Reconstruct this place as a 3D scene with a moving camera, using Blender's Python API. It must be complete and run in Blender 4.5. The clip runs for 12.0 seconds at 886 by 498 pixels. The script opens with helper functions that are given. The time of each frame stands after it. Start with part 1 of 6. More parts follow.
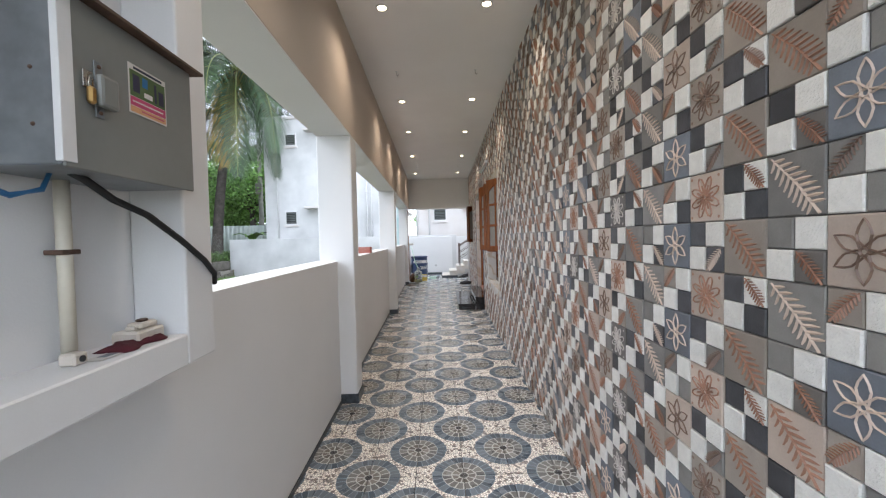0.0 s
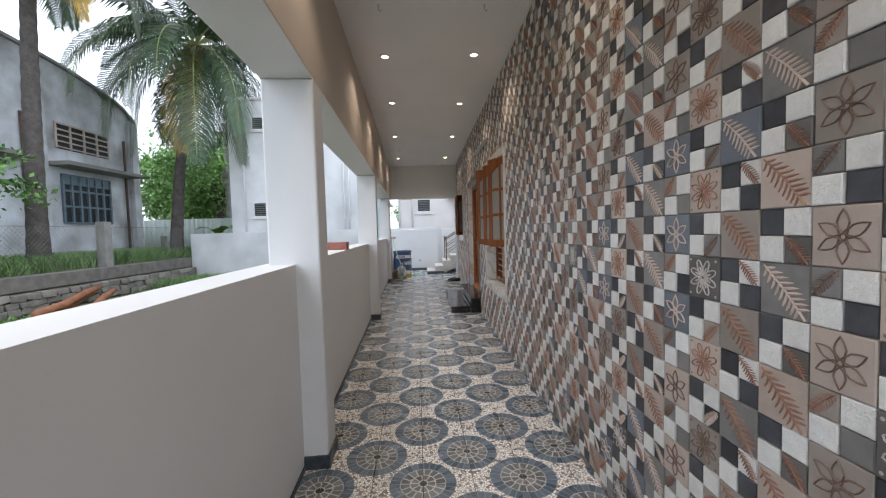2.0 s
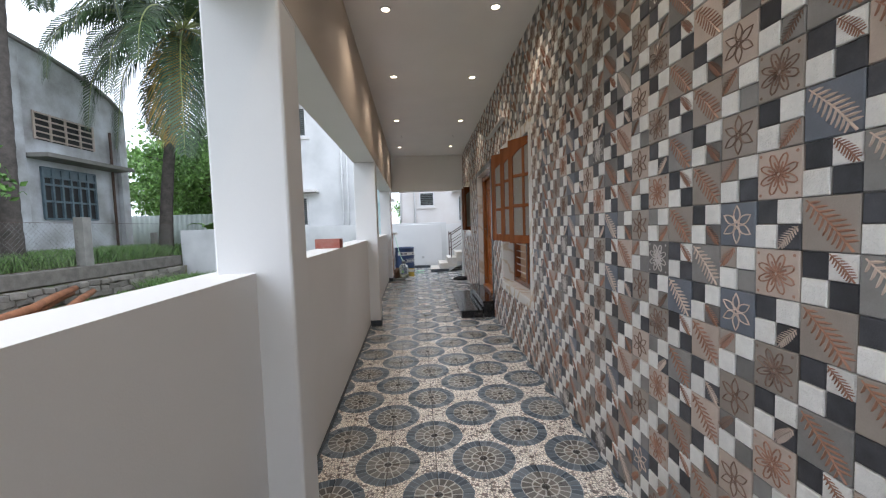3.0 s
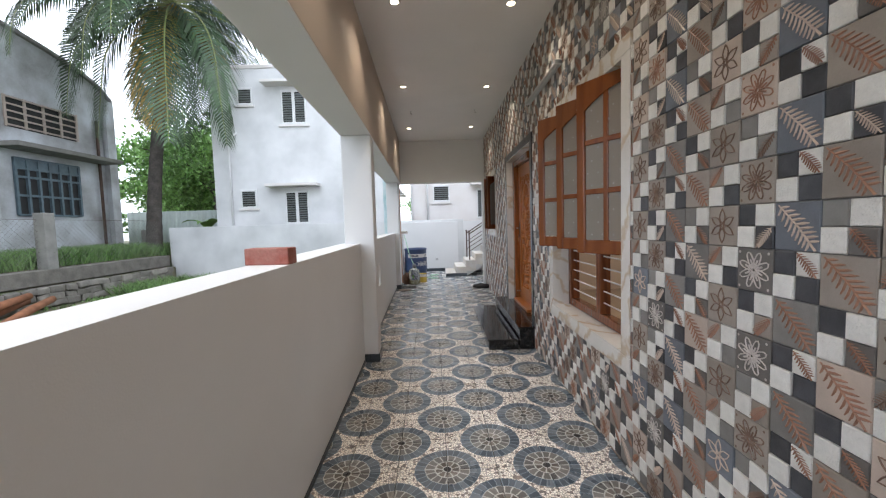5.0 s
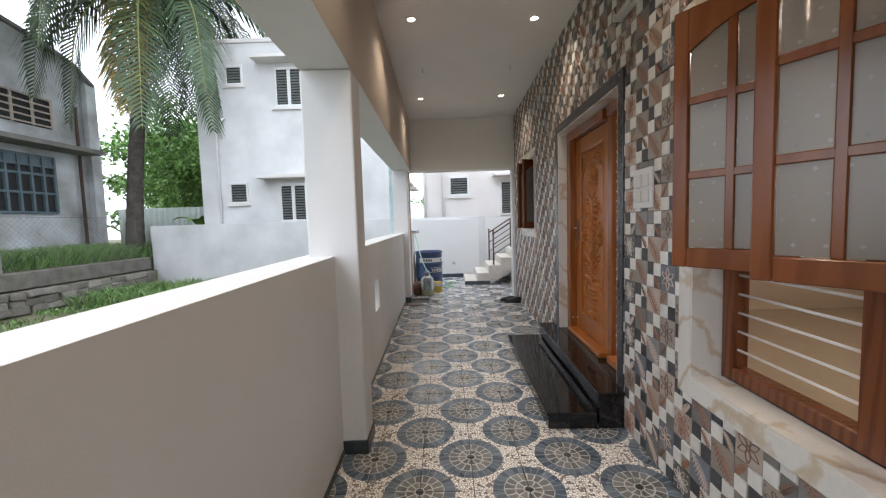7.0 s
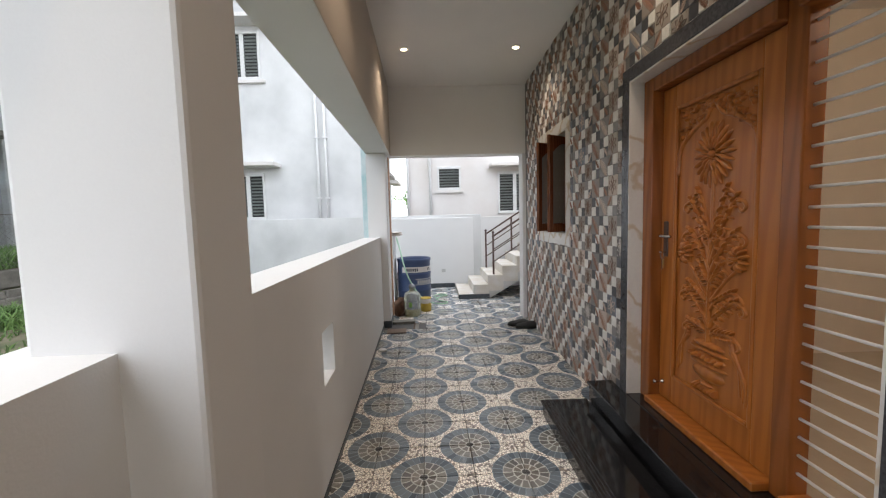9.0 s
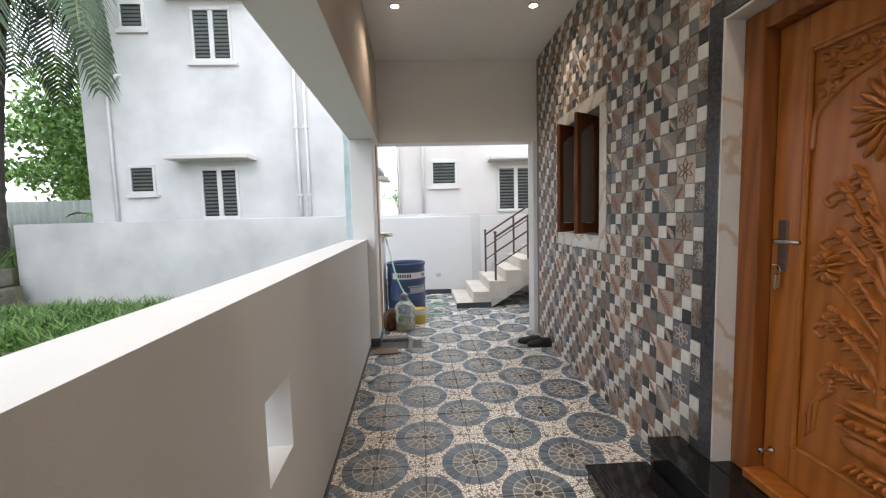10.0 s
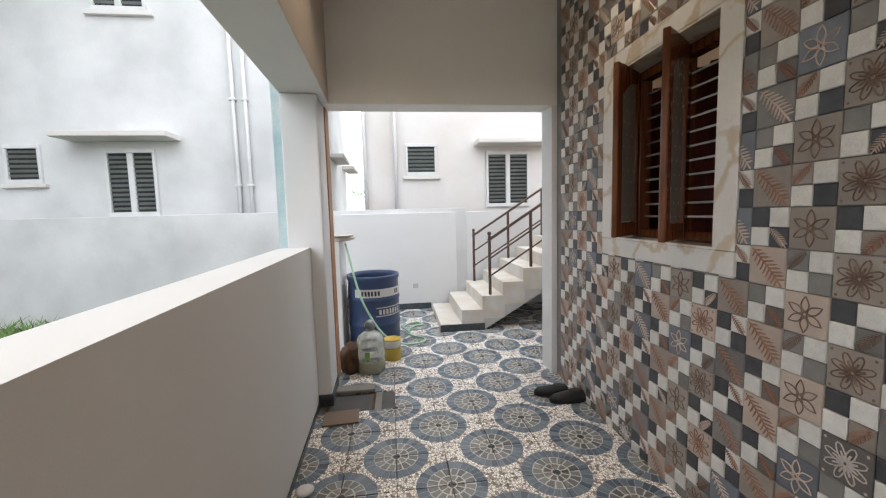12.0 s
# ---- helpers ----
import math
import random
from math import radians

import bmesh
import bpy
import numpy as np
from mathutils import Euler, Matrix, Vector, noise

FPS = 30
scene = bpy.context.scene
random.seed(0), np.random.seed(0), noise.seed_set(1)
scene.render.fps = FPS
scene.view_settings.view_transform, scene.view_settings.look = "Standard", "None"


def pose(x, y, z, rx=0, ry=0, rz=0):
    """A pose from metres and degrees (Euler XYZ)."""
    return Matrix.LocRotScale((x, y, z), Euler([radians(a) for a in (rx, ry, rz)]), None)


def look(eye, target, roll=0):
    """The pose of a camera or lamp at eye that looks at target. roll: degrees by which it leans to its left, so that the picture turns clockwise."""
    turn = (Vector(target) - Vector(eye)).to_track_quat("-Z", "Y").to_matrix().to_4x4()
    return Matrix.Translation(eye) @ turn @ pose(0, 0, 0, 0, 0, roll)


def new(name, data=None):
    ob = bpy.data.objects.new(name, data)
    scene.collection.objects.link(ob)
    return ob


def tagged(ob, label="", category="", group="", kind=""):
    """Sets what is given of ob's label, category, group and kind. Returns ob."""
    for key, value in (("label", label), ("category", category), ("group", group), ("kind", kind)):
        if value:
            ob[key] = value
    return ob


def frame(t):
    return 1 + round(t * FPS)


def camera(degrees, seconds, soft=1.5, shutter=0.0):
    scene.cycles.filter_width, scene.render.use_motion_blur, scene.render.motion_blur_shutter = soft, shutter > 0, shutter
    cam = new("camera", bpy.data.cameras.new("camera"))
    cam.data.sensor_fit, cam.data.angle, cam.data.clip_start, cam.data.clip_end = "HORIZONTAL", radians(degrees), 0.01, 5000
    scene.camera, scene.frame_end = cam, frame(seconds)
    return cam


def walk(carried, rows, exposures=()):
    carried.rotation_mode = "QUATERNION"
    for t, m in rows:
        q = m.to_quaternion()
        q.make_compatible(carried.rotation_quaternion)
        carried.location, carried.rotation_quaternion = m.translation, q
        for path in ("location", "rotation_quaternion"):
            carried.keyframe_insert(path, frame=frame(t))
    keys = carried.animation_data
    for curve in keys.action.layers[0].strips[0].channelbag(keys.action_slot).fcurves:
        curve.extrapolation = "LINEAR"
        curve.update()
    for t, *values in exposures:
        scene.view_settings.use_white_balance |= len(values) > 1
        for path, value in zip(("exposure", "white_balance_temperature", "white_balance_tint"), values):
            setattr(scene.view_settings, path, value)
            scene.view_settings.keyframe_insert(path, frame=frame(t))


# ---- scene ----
cam = camera(97.7, 12.0, soft=1.2)
PATH = [
    (0, (1.354, -0.067, 1.461), (1.346, 1.932, 1.404), -1.3),
    (0.5, (1.343, 0.062, 1.436), (1.361, 2.061, 1.387), -1.5),
    (1, (1.369, 0.35, 1.455), (1.41, 2.349, 1.397), -1.6),
    (1.5, (1.295, 0.674, 1.448), (1.369, 2.672, 1.372), -1.6),
    (2, (1.18, 0.998, 1.457), (1.275, 2.994, 1.361), -1.6),
    (2.5, (1.148, 1.388, 1.446), (1.249, 3.382, 1.337), -1.6),
    (3, (1.093, 1.77, 1.443), (1.184, 3.764, 1.325), -1.8),
    (5, (1.082, 3.363, 1.456), (1.102, 5.359, 1.326), -1.7),
    (5.5, (1.109, 3.786, 1.455), (1.1, 5.782, 1.322), -1.8),
    (6, (1.068, 4.213, 1.469), (1.041, 6.208, 1.332), -1.8),
    (6.5, (1.04, 4.634, 1.46), (1.0, 6.629, 1.318), -1.7),
    (7, (0.987, 5.06, 1.466), (0.937, 7.054, 1.325), -1.7),
    (7.2, (0.955, 5.229, 1.469), (0.901, 7.224, 1.335), -1.7),
    (9, (0.842, 6.715, 1.502), (0.883, 8.708, 1.346), -1.5),
    (9.5, (0.807, 7.107, 1.507), (0.883, 9.1, 1.351), -1.5),
    (10, (0.76, 7.525, 1.496), (0.855, 9.516, 1.335), -1.5),
    (10.5, (0.776, 7.923, 1.497), (0.88, 9.914, 1.329), -1.4),
    (11, (0.738, 8.314, 1.502), (0.858, 10.303, 1.336), -1.4),
    (11.5, (0.698, 8.711, 1.511), (0.831, 10.699, 1.338), -1.5),
    (12, (0.759, 8.964, 1.5), (0.991, 10.942, 1.317), -1.5),
]
EXPOSURES = [(0.0, 1.27, 6000, 10), (2.0, 0.86, 5950, 10), (5.0, 1.04, 6050, 10), (6.5, 1.04, 6150, 10), (8.5, 1.02, 6350, 10), (10.0, 1.12, 6400, 10), (12.0, 1.09, 6500, 10)]
walk(cam, [(t, look(eye, aim, roll)) for t, eye, aim, roll in PATH], EXPOSURES)

# ---- light ----
world = bpy.data.worlds.new("world")
scene.world = world
world.use_nodes = True
wn = world.node_tree.nodes
sky = wn.new("ShaderNodeTexSky")
sky.sky_type, sky.sun_disc = "NISHITA", False
sky.sun_elevation, sky.sun_rotation = radians(58), radians(-70)
sky.air_density, sky.dust_density, sky.ozone_density = 1.0, 6.0, 1.0
cloud = wn.new("ShaderNodeMixRGB")
cloud.inputs[0].default_value = 0.85
cloud.inputs[2].default_value = (10.5, 10.9, 11.5, 1)
world.node_tree.links.new(sky.outputs[0], cloud.inputs[1])
world.node_tree.links.new(cloud.outputs[0], wn["Background"].inputs[0])
wn["Background"].inputs[1].default_value = 0.135
sun = new("sun", bpy.data.lights.new("sun", "SUN"))
sun.data.energy, sun.data.angle, sun.data.color = 0.4, radians(25), (1.0, 0.96, 0.9)
sun.matrix_world = look((-20, 2, 32), (0, 9, 0))


# ---- materials ----
def mat(name, color, rough=0.6, metal=0.0, var=0.15, scale=6.0, bump=0.0, bscale=60.0, tint=None, spec=0.5, island=0.0, patch=0.45):
    """Painted or natural surface: two scales of colour noise, fine bump, and optional variation per piece."""
    m = bpy.data.materials.new(name)
    m.use_nodes = True
    nt = m.node_tree
    n, l = nt.nodes, nt.links
    b = n["Principled BSDF"]
    b.inputs["Roughness"].default_value, b.inputs["Metallic"].default_value = rough, metal
    b.inputs["Specular IOR Level"].default_value = spec
    geo = n.new("ShaderNodeNewGeometry")
    big = n.new("ShaderNodeTexNoise")
    big.inputs["Scale"].default_value, big.inputs["Detail"].default_value = scale, 6
    l.new(geo.outputs["Position"], big.inputs["Vector"])
    fine = n.new("ShaderNodeTexNoise")
    fine.inputs["Scale"].default_value, fine.inputs["Detail"].default_value = bscale, 4
    l.new(geo.outputs["Position"], fine.inputs["Vector"])
    ramp = n.new("ShaderNodeMapRange")
    ramp.inputs["From Min"].default_value, ramp.inputs["From Max"].default_value = patch - 0.15, patch + 0.25
    l.new(big.outputs[0], ramp.inputs["Value"])
    mix = n.new("ShaderNodeMixRGB")
    dark = tint or tuple(c * (1 - 2 * var) for c in color)
    mix.inputs[1].default_value, mix.inputs[2].default_value = (*dark, 1), (*color, 1)
    l.new(ramp.outputs[0], mix.inputs[0])
    hsv = n.new("ShaderNodeHueSaturation")
    val = n.new("ShaderNodeMapRange")
    val.inputs["To Min"].default_value, val.inputs["To Max"].default_value = 1 - var, 1 + var
    l.new(fine.outputs[0], val.inputs["Value"])
    l.new(mix.outputs[0], hsv.inputs["Color"])
    last = val.outputs[0]
    if island:
        obj = n.new("ShaderNodeObjectInfo")
        add = n.new("ShaderNodeMath")
        add.operation = "ADD"
        l.new(obj.outputs["Random"], add.inputs[0])
        l.new(geo.outputs["Random Per Island"], add.inputs[1])
        frac = n.new("ShaderNodeMath")
        frac.operation = "FRACT"
        l.new(add.outputs[0], frac.inputs[0])
        rng = n.new("ShaderNodeMapRange")
        rng.inputs["To Min"].default_value, rng.inputs["To Max"].default_value = 1 - island, 1 + island
        l.new(frac.outputs[0], rng.inputs["Value"])
        mul = n.new("ShaderNodeMath")
        mul.operation = "MULTIPLY"
        l.new(last, mul.inputs[0])
        l.new(rng.outputs[0], mul.inputs[1])
        last = mul.outputs[0]
    l.new(last, hsv.inputs["Value"])
    l.new(hsv.outputs[0], b.inputs["Base Color"])
    if bump:
        bp = n.new("ShaderNodeBump")
        bp.inputs["Strength"].default_value, bp.inputs["Distance"].default_value = min(1, bump), 0.004
        l.new(fine.outputs[0], bp.inputs["Height"])
        l.new(bp.outputs[0], b.inputs["Normal"])
    return m


def veined(name, base, vein, rough, scale, width=0.06, dist=6.0, stretch=(1, 1, 1)):
    """Marble, granite or wood: noise-bent bands."""
    m = mat(name, base, rough, var=0.06, scale=3)
    nt = m.node_tree
    n, l = nt.nodes, nt.links
    hsv = [x for x in n if x.bl_idname == "ShaderNodeHueSaturation"][0]
    geo = [x for x in n if x.bl_idname == "ShaderNodeNewGeometry"][0]
    mp = n.new("ShaderNodeMapping")
    mp.inputs["Scale"].default_value = stretch
    l.new(geo.outputs["Position"], mp.inputs["Vector"])
    w = n.new("ShaderNodeTexWave")
    w.bands_direction = "DIAGONAL"
    w.inputs["Scale"].default_value, w.inputs["Distortion"].default_value = scale, dist
    w.inputs["Detail"].default_value, w.inputs["Detail Scale"].default_value = 5, 1.5
    l.new(mp.outputs[0], w.inputs["Vector"])
    r = n.new("ShaderNodeMapRange")
    r.inputs["From Min"].default_value, r.inputs["From Max"].default_value = 1 - width * 4, 1.0
    l.new(w.outputs["Fac"], r.inputs["Value"])
    mx = n.new("ShaderNodeMixRGB")
    l.new(r.outputs[0], mx.inputs[0])
    l.new(hsv.outputs[0], mx.inputs[1])
    mx.inputs[2].default_value = (*vein, 1)
    l.new(mx.outputs[0], n["Principled BSDF"].inputs["Base Color"])
    return m


def glow(name, color, strength):
    m = bpy.data.materials.new(name)
    m.use_nodes = True
    b = m.node_tree.nodes["Principled BSDF"]
    b.inputs["Emission Color"].default_value, b.inputs["Emission Strength"].default_value = (*color, 1), strength
    return m


def glassy(name, color, rough, alpha=0.0):
    m = bpy.data.materials.new(name)
    m.use_nodes = True
    b = m.node_tree.nodes["Principled BSDF"]
    b.inputs["Base Color"].default_value, b.inputs["Roughness"].default_value = (*color, 1), rough
    b.inputs["Transmission Weight"].default_value = alpha
    b.inputs["IOR"].default_value = 1.45
    return m


A_TILE = 0.2972
FLOOR = Matrix(((1, 0, 0, 0), (0, 1, 0, 0), (0, 0.0065, 1, -0.039), (0, 0, 0, 1))) @ Matrix.Translation((1.13, 3.2, 0)) @ Matrix.Rotation(radians(0.92), 4, "Z")


def floor_material():
    """Printed parking tile: rosettes of stones in three rings on a pale pebble ground, a circle at every other tile corner."""
    m = bpy.data.materials.new("rosette_tile")
    m.use_nodes = True
    nt = m.node_tree
    n, l = nt.nodes, nt.links
    b = n["Principled BSDF"]

    def op(kind, a, c=None, d=None):
        k = n.new("ShaderNodeMath")
        k.operation = kind
        for slot, v in zip(k.inputs, (a, c, d)):
            if v is None:
                continue
            if isinstance(v, (int, float)):
                slot.default_value = v
            else:
                l.new(v, slot)
        return k.outputs[0]

    def mixc(f, c1, c2):
        k = n.new("ShaderNodeMixRGB")
        for slot, v in zip(k.inputs, (f, c1, c2)):
            if isinstance(v, tuple):
                slot.default_value = (*v, 1)
            elif isinstance(v, (int, float)):
                slot.default_value = v
            else:
                l.new(v, slot)
        return k.outputs[0]

    geo = n.new("ShaderNodeNewGeometry")
    mp = n.new("ShaderNodeMapping")
    mp.vector_type = "TEXTURE"
    mp.inputs["Location"].default_value = (1.13, 3.2, 0)
    mp.inputs["Rotation"].default_value = (0, 0, radians(0.92))
    l.new(geo.outputs["Position"], mp.inputs["Vector"])
    sep = n.new("ShaderNodeSeparateXYZ")
    l.new(mp.outputs[0], sep.inputs[0])
    a, c = op("DIVIDE", sep.outputs[0], A_TILE), op("DIVIDE", sep.outputs[1], A_TILE)
    u, v = op("MULTIPLY", op("ADD", a, c), 0.5), op("MULTIPLY", op("SUBTRACT", a, c), 0.5)
    ru, rv = op("ROUND", u), op("ROUND", v)
    dx = op("SUBTRACT", a, op("ADD", ru, rv))
    dy = op("SUBTRACT", c, op("SUBTRACT", ru, rv))
    r = op("SQRT", op("ADD", op("MULTIPLY", dx, dx), op("MULTIPLY", dy, dy)))
    wob = n.new("ShaderNodeTexNoise")
    wob.inputs["Scale"].default_value = 22
    l.new(mp.outputs[0], wob.inputs["Vector"])
    r = op("ADD", r, op("MULTIPLY", op("SUBTRACT", wob.outputs[0], 0.5), 0.05))
    ang = op("ADD", op("DIVIDE", op("ARCTAN2", dy, dx), 2 * math.pi), 0.5)

    edges = (0.09, 0.25, 0.45, 0.66)
    counts = (1, 9, 16, 28)
    grout, which, level = None, None, None
    for k, (hi, cnt) in enumerate(zip(edges, counts)):
        lo = 0.0 if k == 0 else edges[k - 1]
        inside = op("MULTIPLY", op("GREATER_THAN", r, lo), op("LESS_THAN", r, hi))
        t = op("MULTIPLY", ang, cnt)
        fr = op("FRACT", op("ADD", t, op("MULTIPLY", wob.outputs[0], 0.35)))
        mid = (lo + hi) / 2
        side = op("MULTIPLY", op("SUBTRACT", 0.5, op("ABSOLUTE", op("SUBTRACT", fr, 0.5))), 2 * math.pi * mid / cnt)
        rad = op("MINIMUM", op("SUBTRACT", r, lo) if k else 1.0, op("SUBTRACT", hi, r))
        gap = op("MINIMUM", side, rad) if k else rad
        gap = op("MULTIPLY", op("MINIMUM", op("DIVIDE", gap, 0.02 if k < 3 else 0.014), 1.0), inside)
        level = gap if level is None else op("ADD", level, gap)
        wn_ = n.new("ShaderNodeTexWhiteNoise")
        wn_.noise_dimensions = "3D"
        cmb = n.new("ShaderNodeCombineXYZ")
        l.new(op("FLOOR", op("ADD", t, op("MULTIPLY", wob.outputs[0], 0.35))), cmb.inputs[0])
        l.new(op("ADD", ru, op("MULTIPLY", rv, 7.31)), cmb.inputs[1])
        cmb.inputs[2].default_value = k + 0.5
        l.new(cmb.outputs[0], wn_.inputs["Vector"])
        tone = ((0.035, 0.035, 0.04), (0.075, 0.069, 0.064), (0.068, 0.068, 0.07), (0.042, 0.056, 0.074))[k]
        tone2 = ((0.05, 0.05, 0.05), (0.15, 0.138, 0.125), (0.14, 0.138, 0.132), (0.105, 0.125, 0.148))[k]
        col = mixc(wn_.outputs[0], tone, tone2)
        stone = mixc(gap, (0.38, 0.39, 0.38) if k < 3 else (0.15, 0.19, 0.23), col)
        which = stone if which is None else mixc(inside, which, stone)
    # pebbles between the rosettes
    vo = n.new("ShaderNodeTexVoronoi")
    vo.inputs["Scale"].default_value = 62
    l.new(mp.outputs[0], vo.inputs["Vector"])
    vd = n.new("ShaderNodeTexVoronoi")
    vd.feature = "DISTANCE_TO_EDGE"
    vd.inputs["Scale"].default_value = 62
    l.new(mp.outputs[0], vd.inputs["Vector"])
    bw = n.new("ShaderNodeSeparateColor")
    l.new(vo.outputs["Color"], bw.inputs[0])
    peb = mixc(op("GREATER_THAN", bw.outputs[0], 0.80), (0.64, 0.62, 0.58), (0.11, 0.10, 0.10))
    peb = mixc(op("MULTIPLY", bw.outputs[1], 0.32), peb, (0.42, 0.33, 0.26))
    pg = op("MINIMUM", op("DIVIDE", vd.outputs["Distance"], 0.16), 1.0)
    peb = mixc(pg, (0.16, 0.15, 0.15), peb)
    outside = op("GREATER_THAN", r, edges[-1])
    color = mixc(outside, which, peb)
    grime = n.new("ShaderNodeTexNoise")
    grime.inputs["Scale"].default_value, grime.inputs["Detail"].default_value = 3.0, 7
    l.new(mp.outputs[0], grime.inputs["Vector"])
    grain = n.new("ShaderNodeTexNoise")
    grain.inputs["Scale"].default_value, grain.inputs["Detail"].default_value = 140, 3
    l.new(mp.outputs[0], grain.inputs["Vector"])
    hsv = n.new("ShaderNodeHueSaturation")
    l.new(color, hsv.inputs["Color"])
    l.new(op("ADD", 1.4, op("ADD", op("MULTIPLY", grime.outputs[0], 0.3), op("MULTIPLY", grain.outputs[0], 0.3))), hsv.inputs["Value"])
    l.new(hsv.outputs[0], b.inputs["Base Color"])
    l.new(op("ADD", 0.10, op("MULTIPLY", grime.outputs[0], 0.34)), b.inputs["Roughness"])
    bp = n.new("ShaderNodeBump")
    bp.inputs["Strength"].default_value, bp.inputs["Distance"].default_value = 0.5, 0.003
    l.new(op("ADD", op("ADD", level, op("MULTIPLY", pg, outside)), op("MULTIPLY", grain.outputs[0], 0.25)), bp.inputs["Height"])
    l.new(bp.outputs[0], b.inputs["Normal"])
    return m


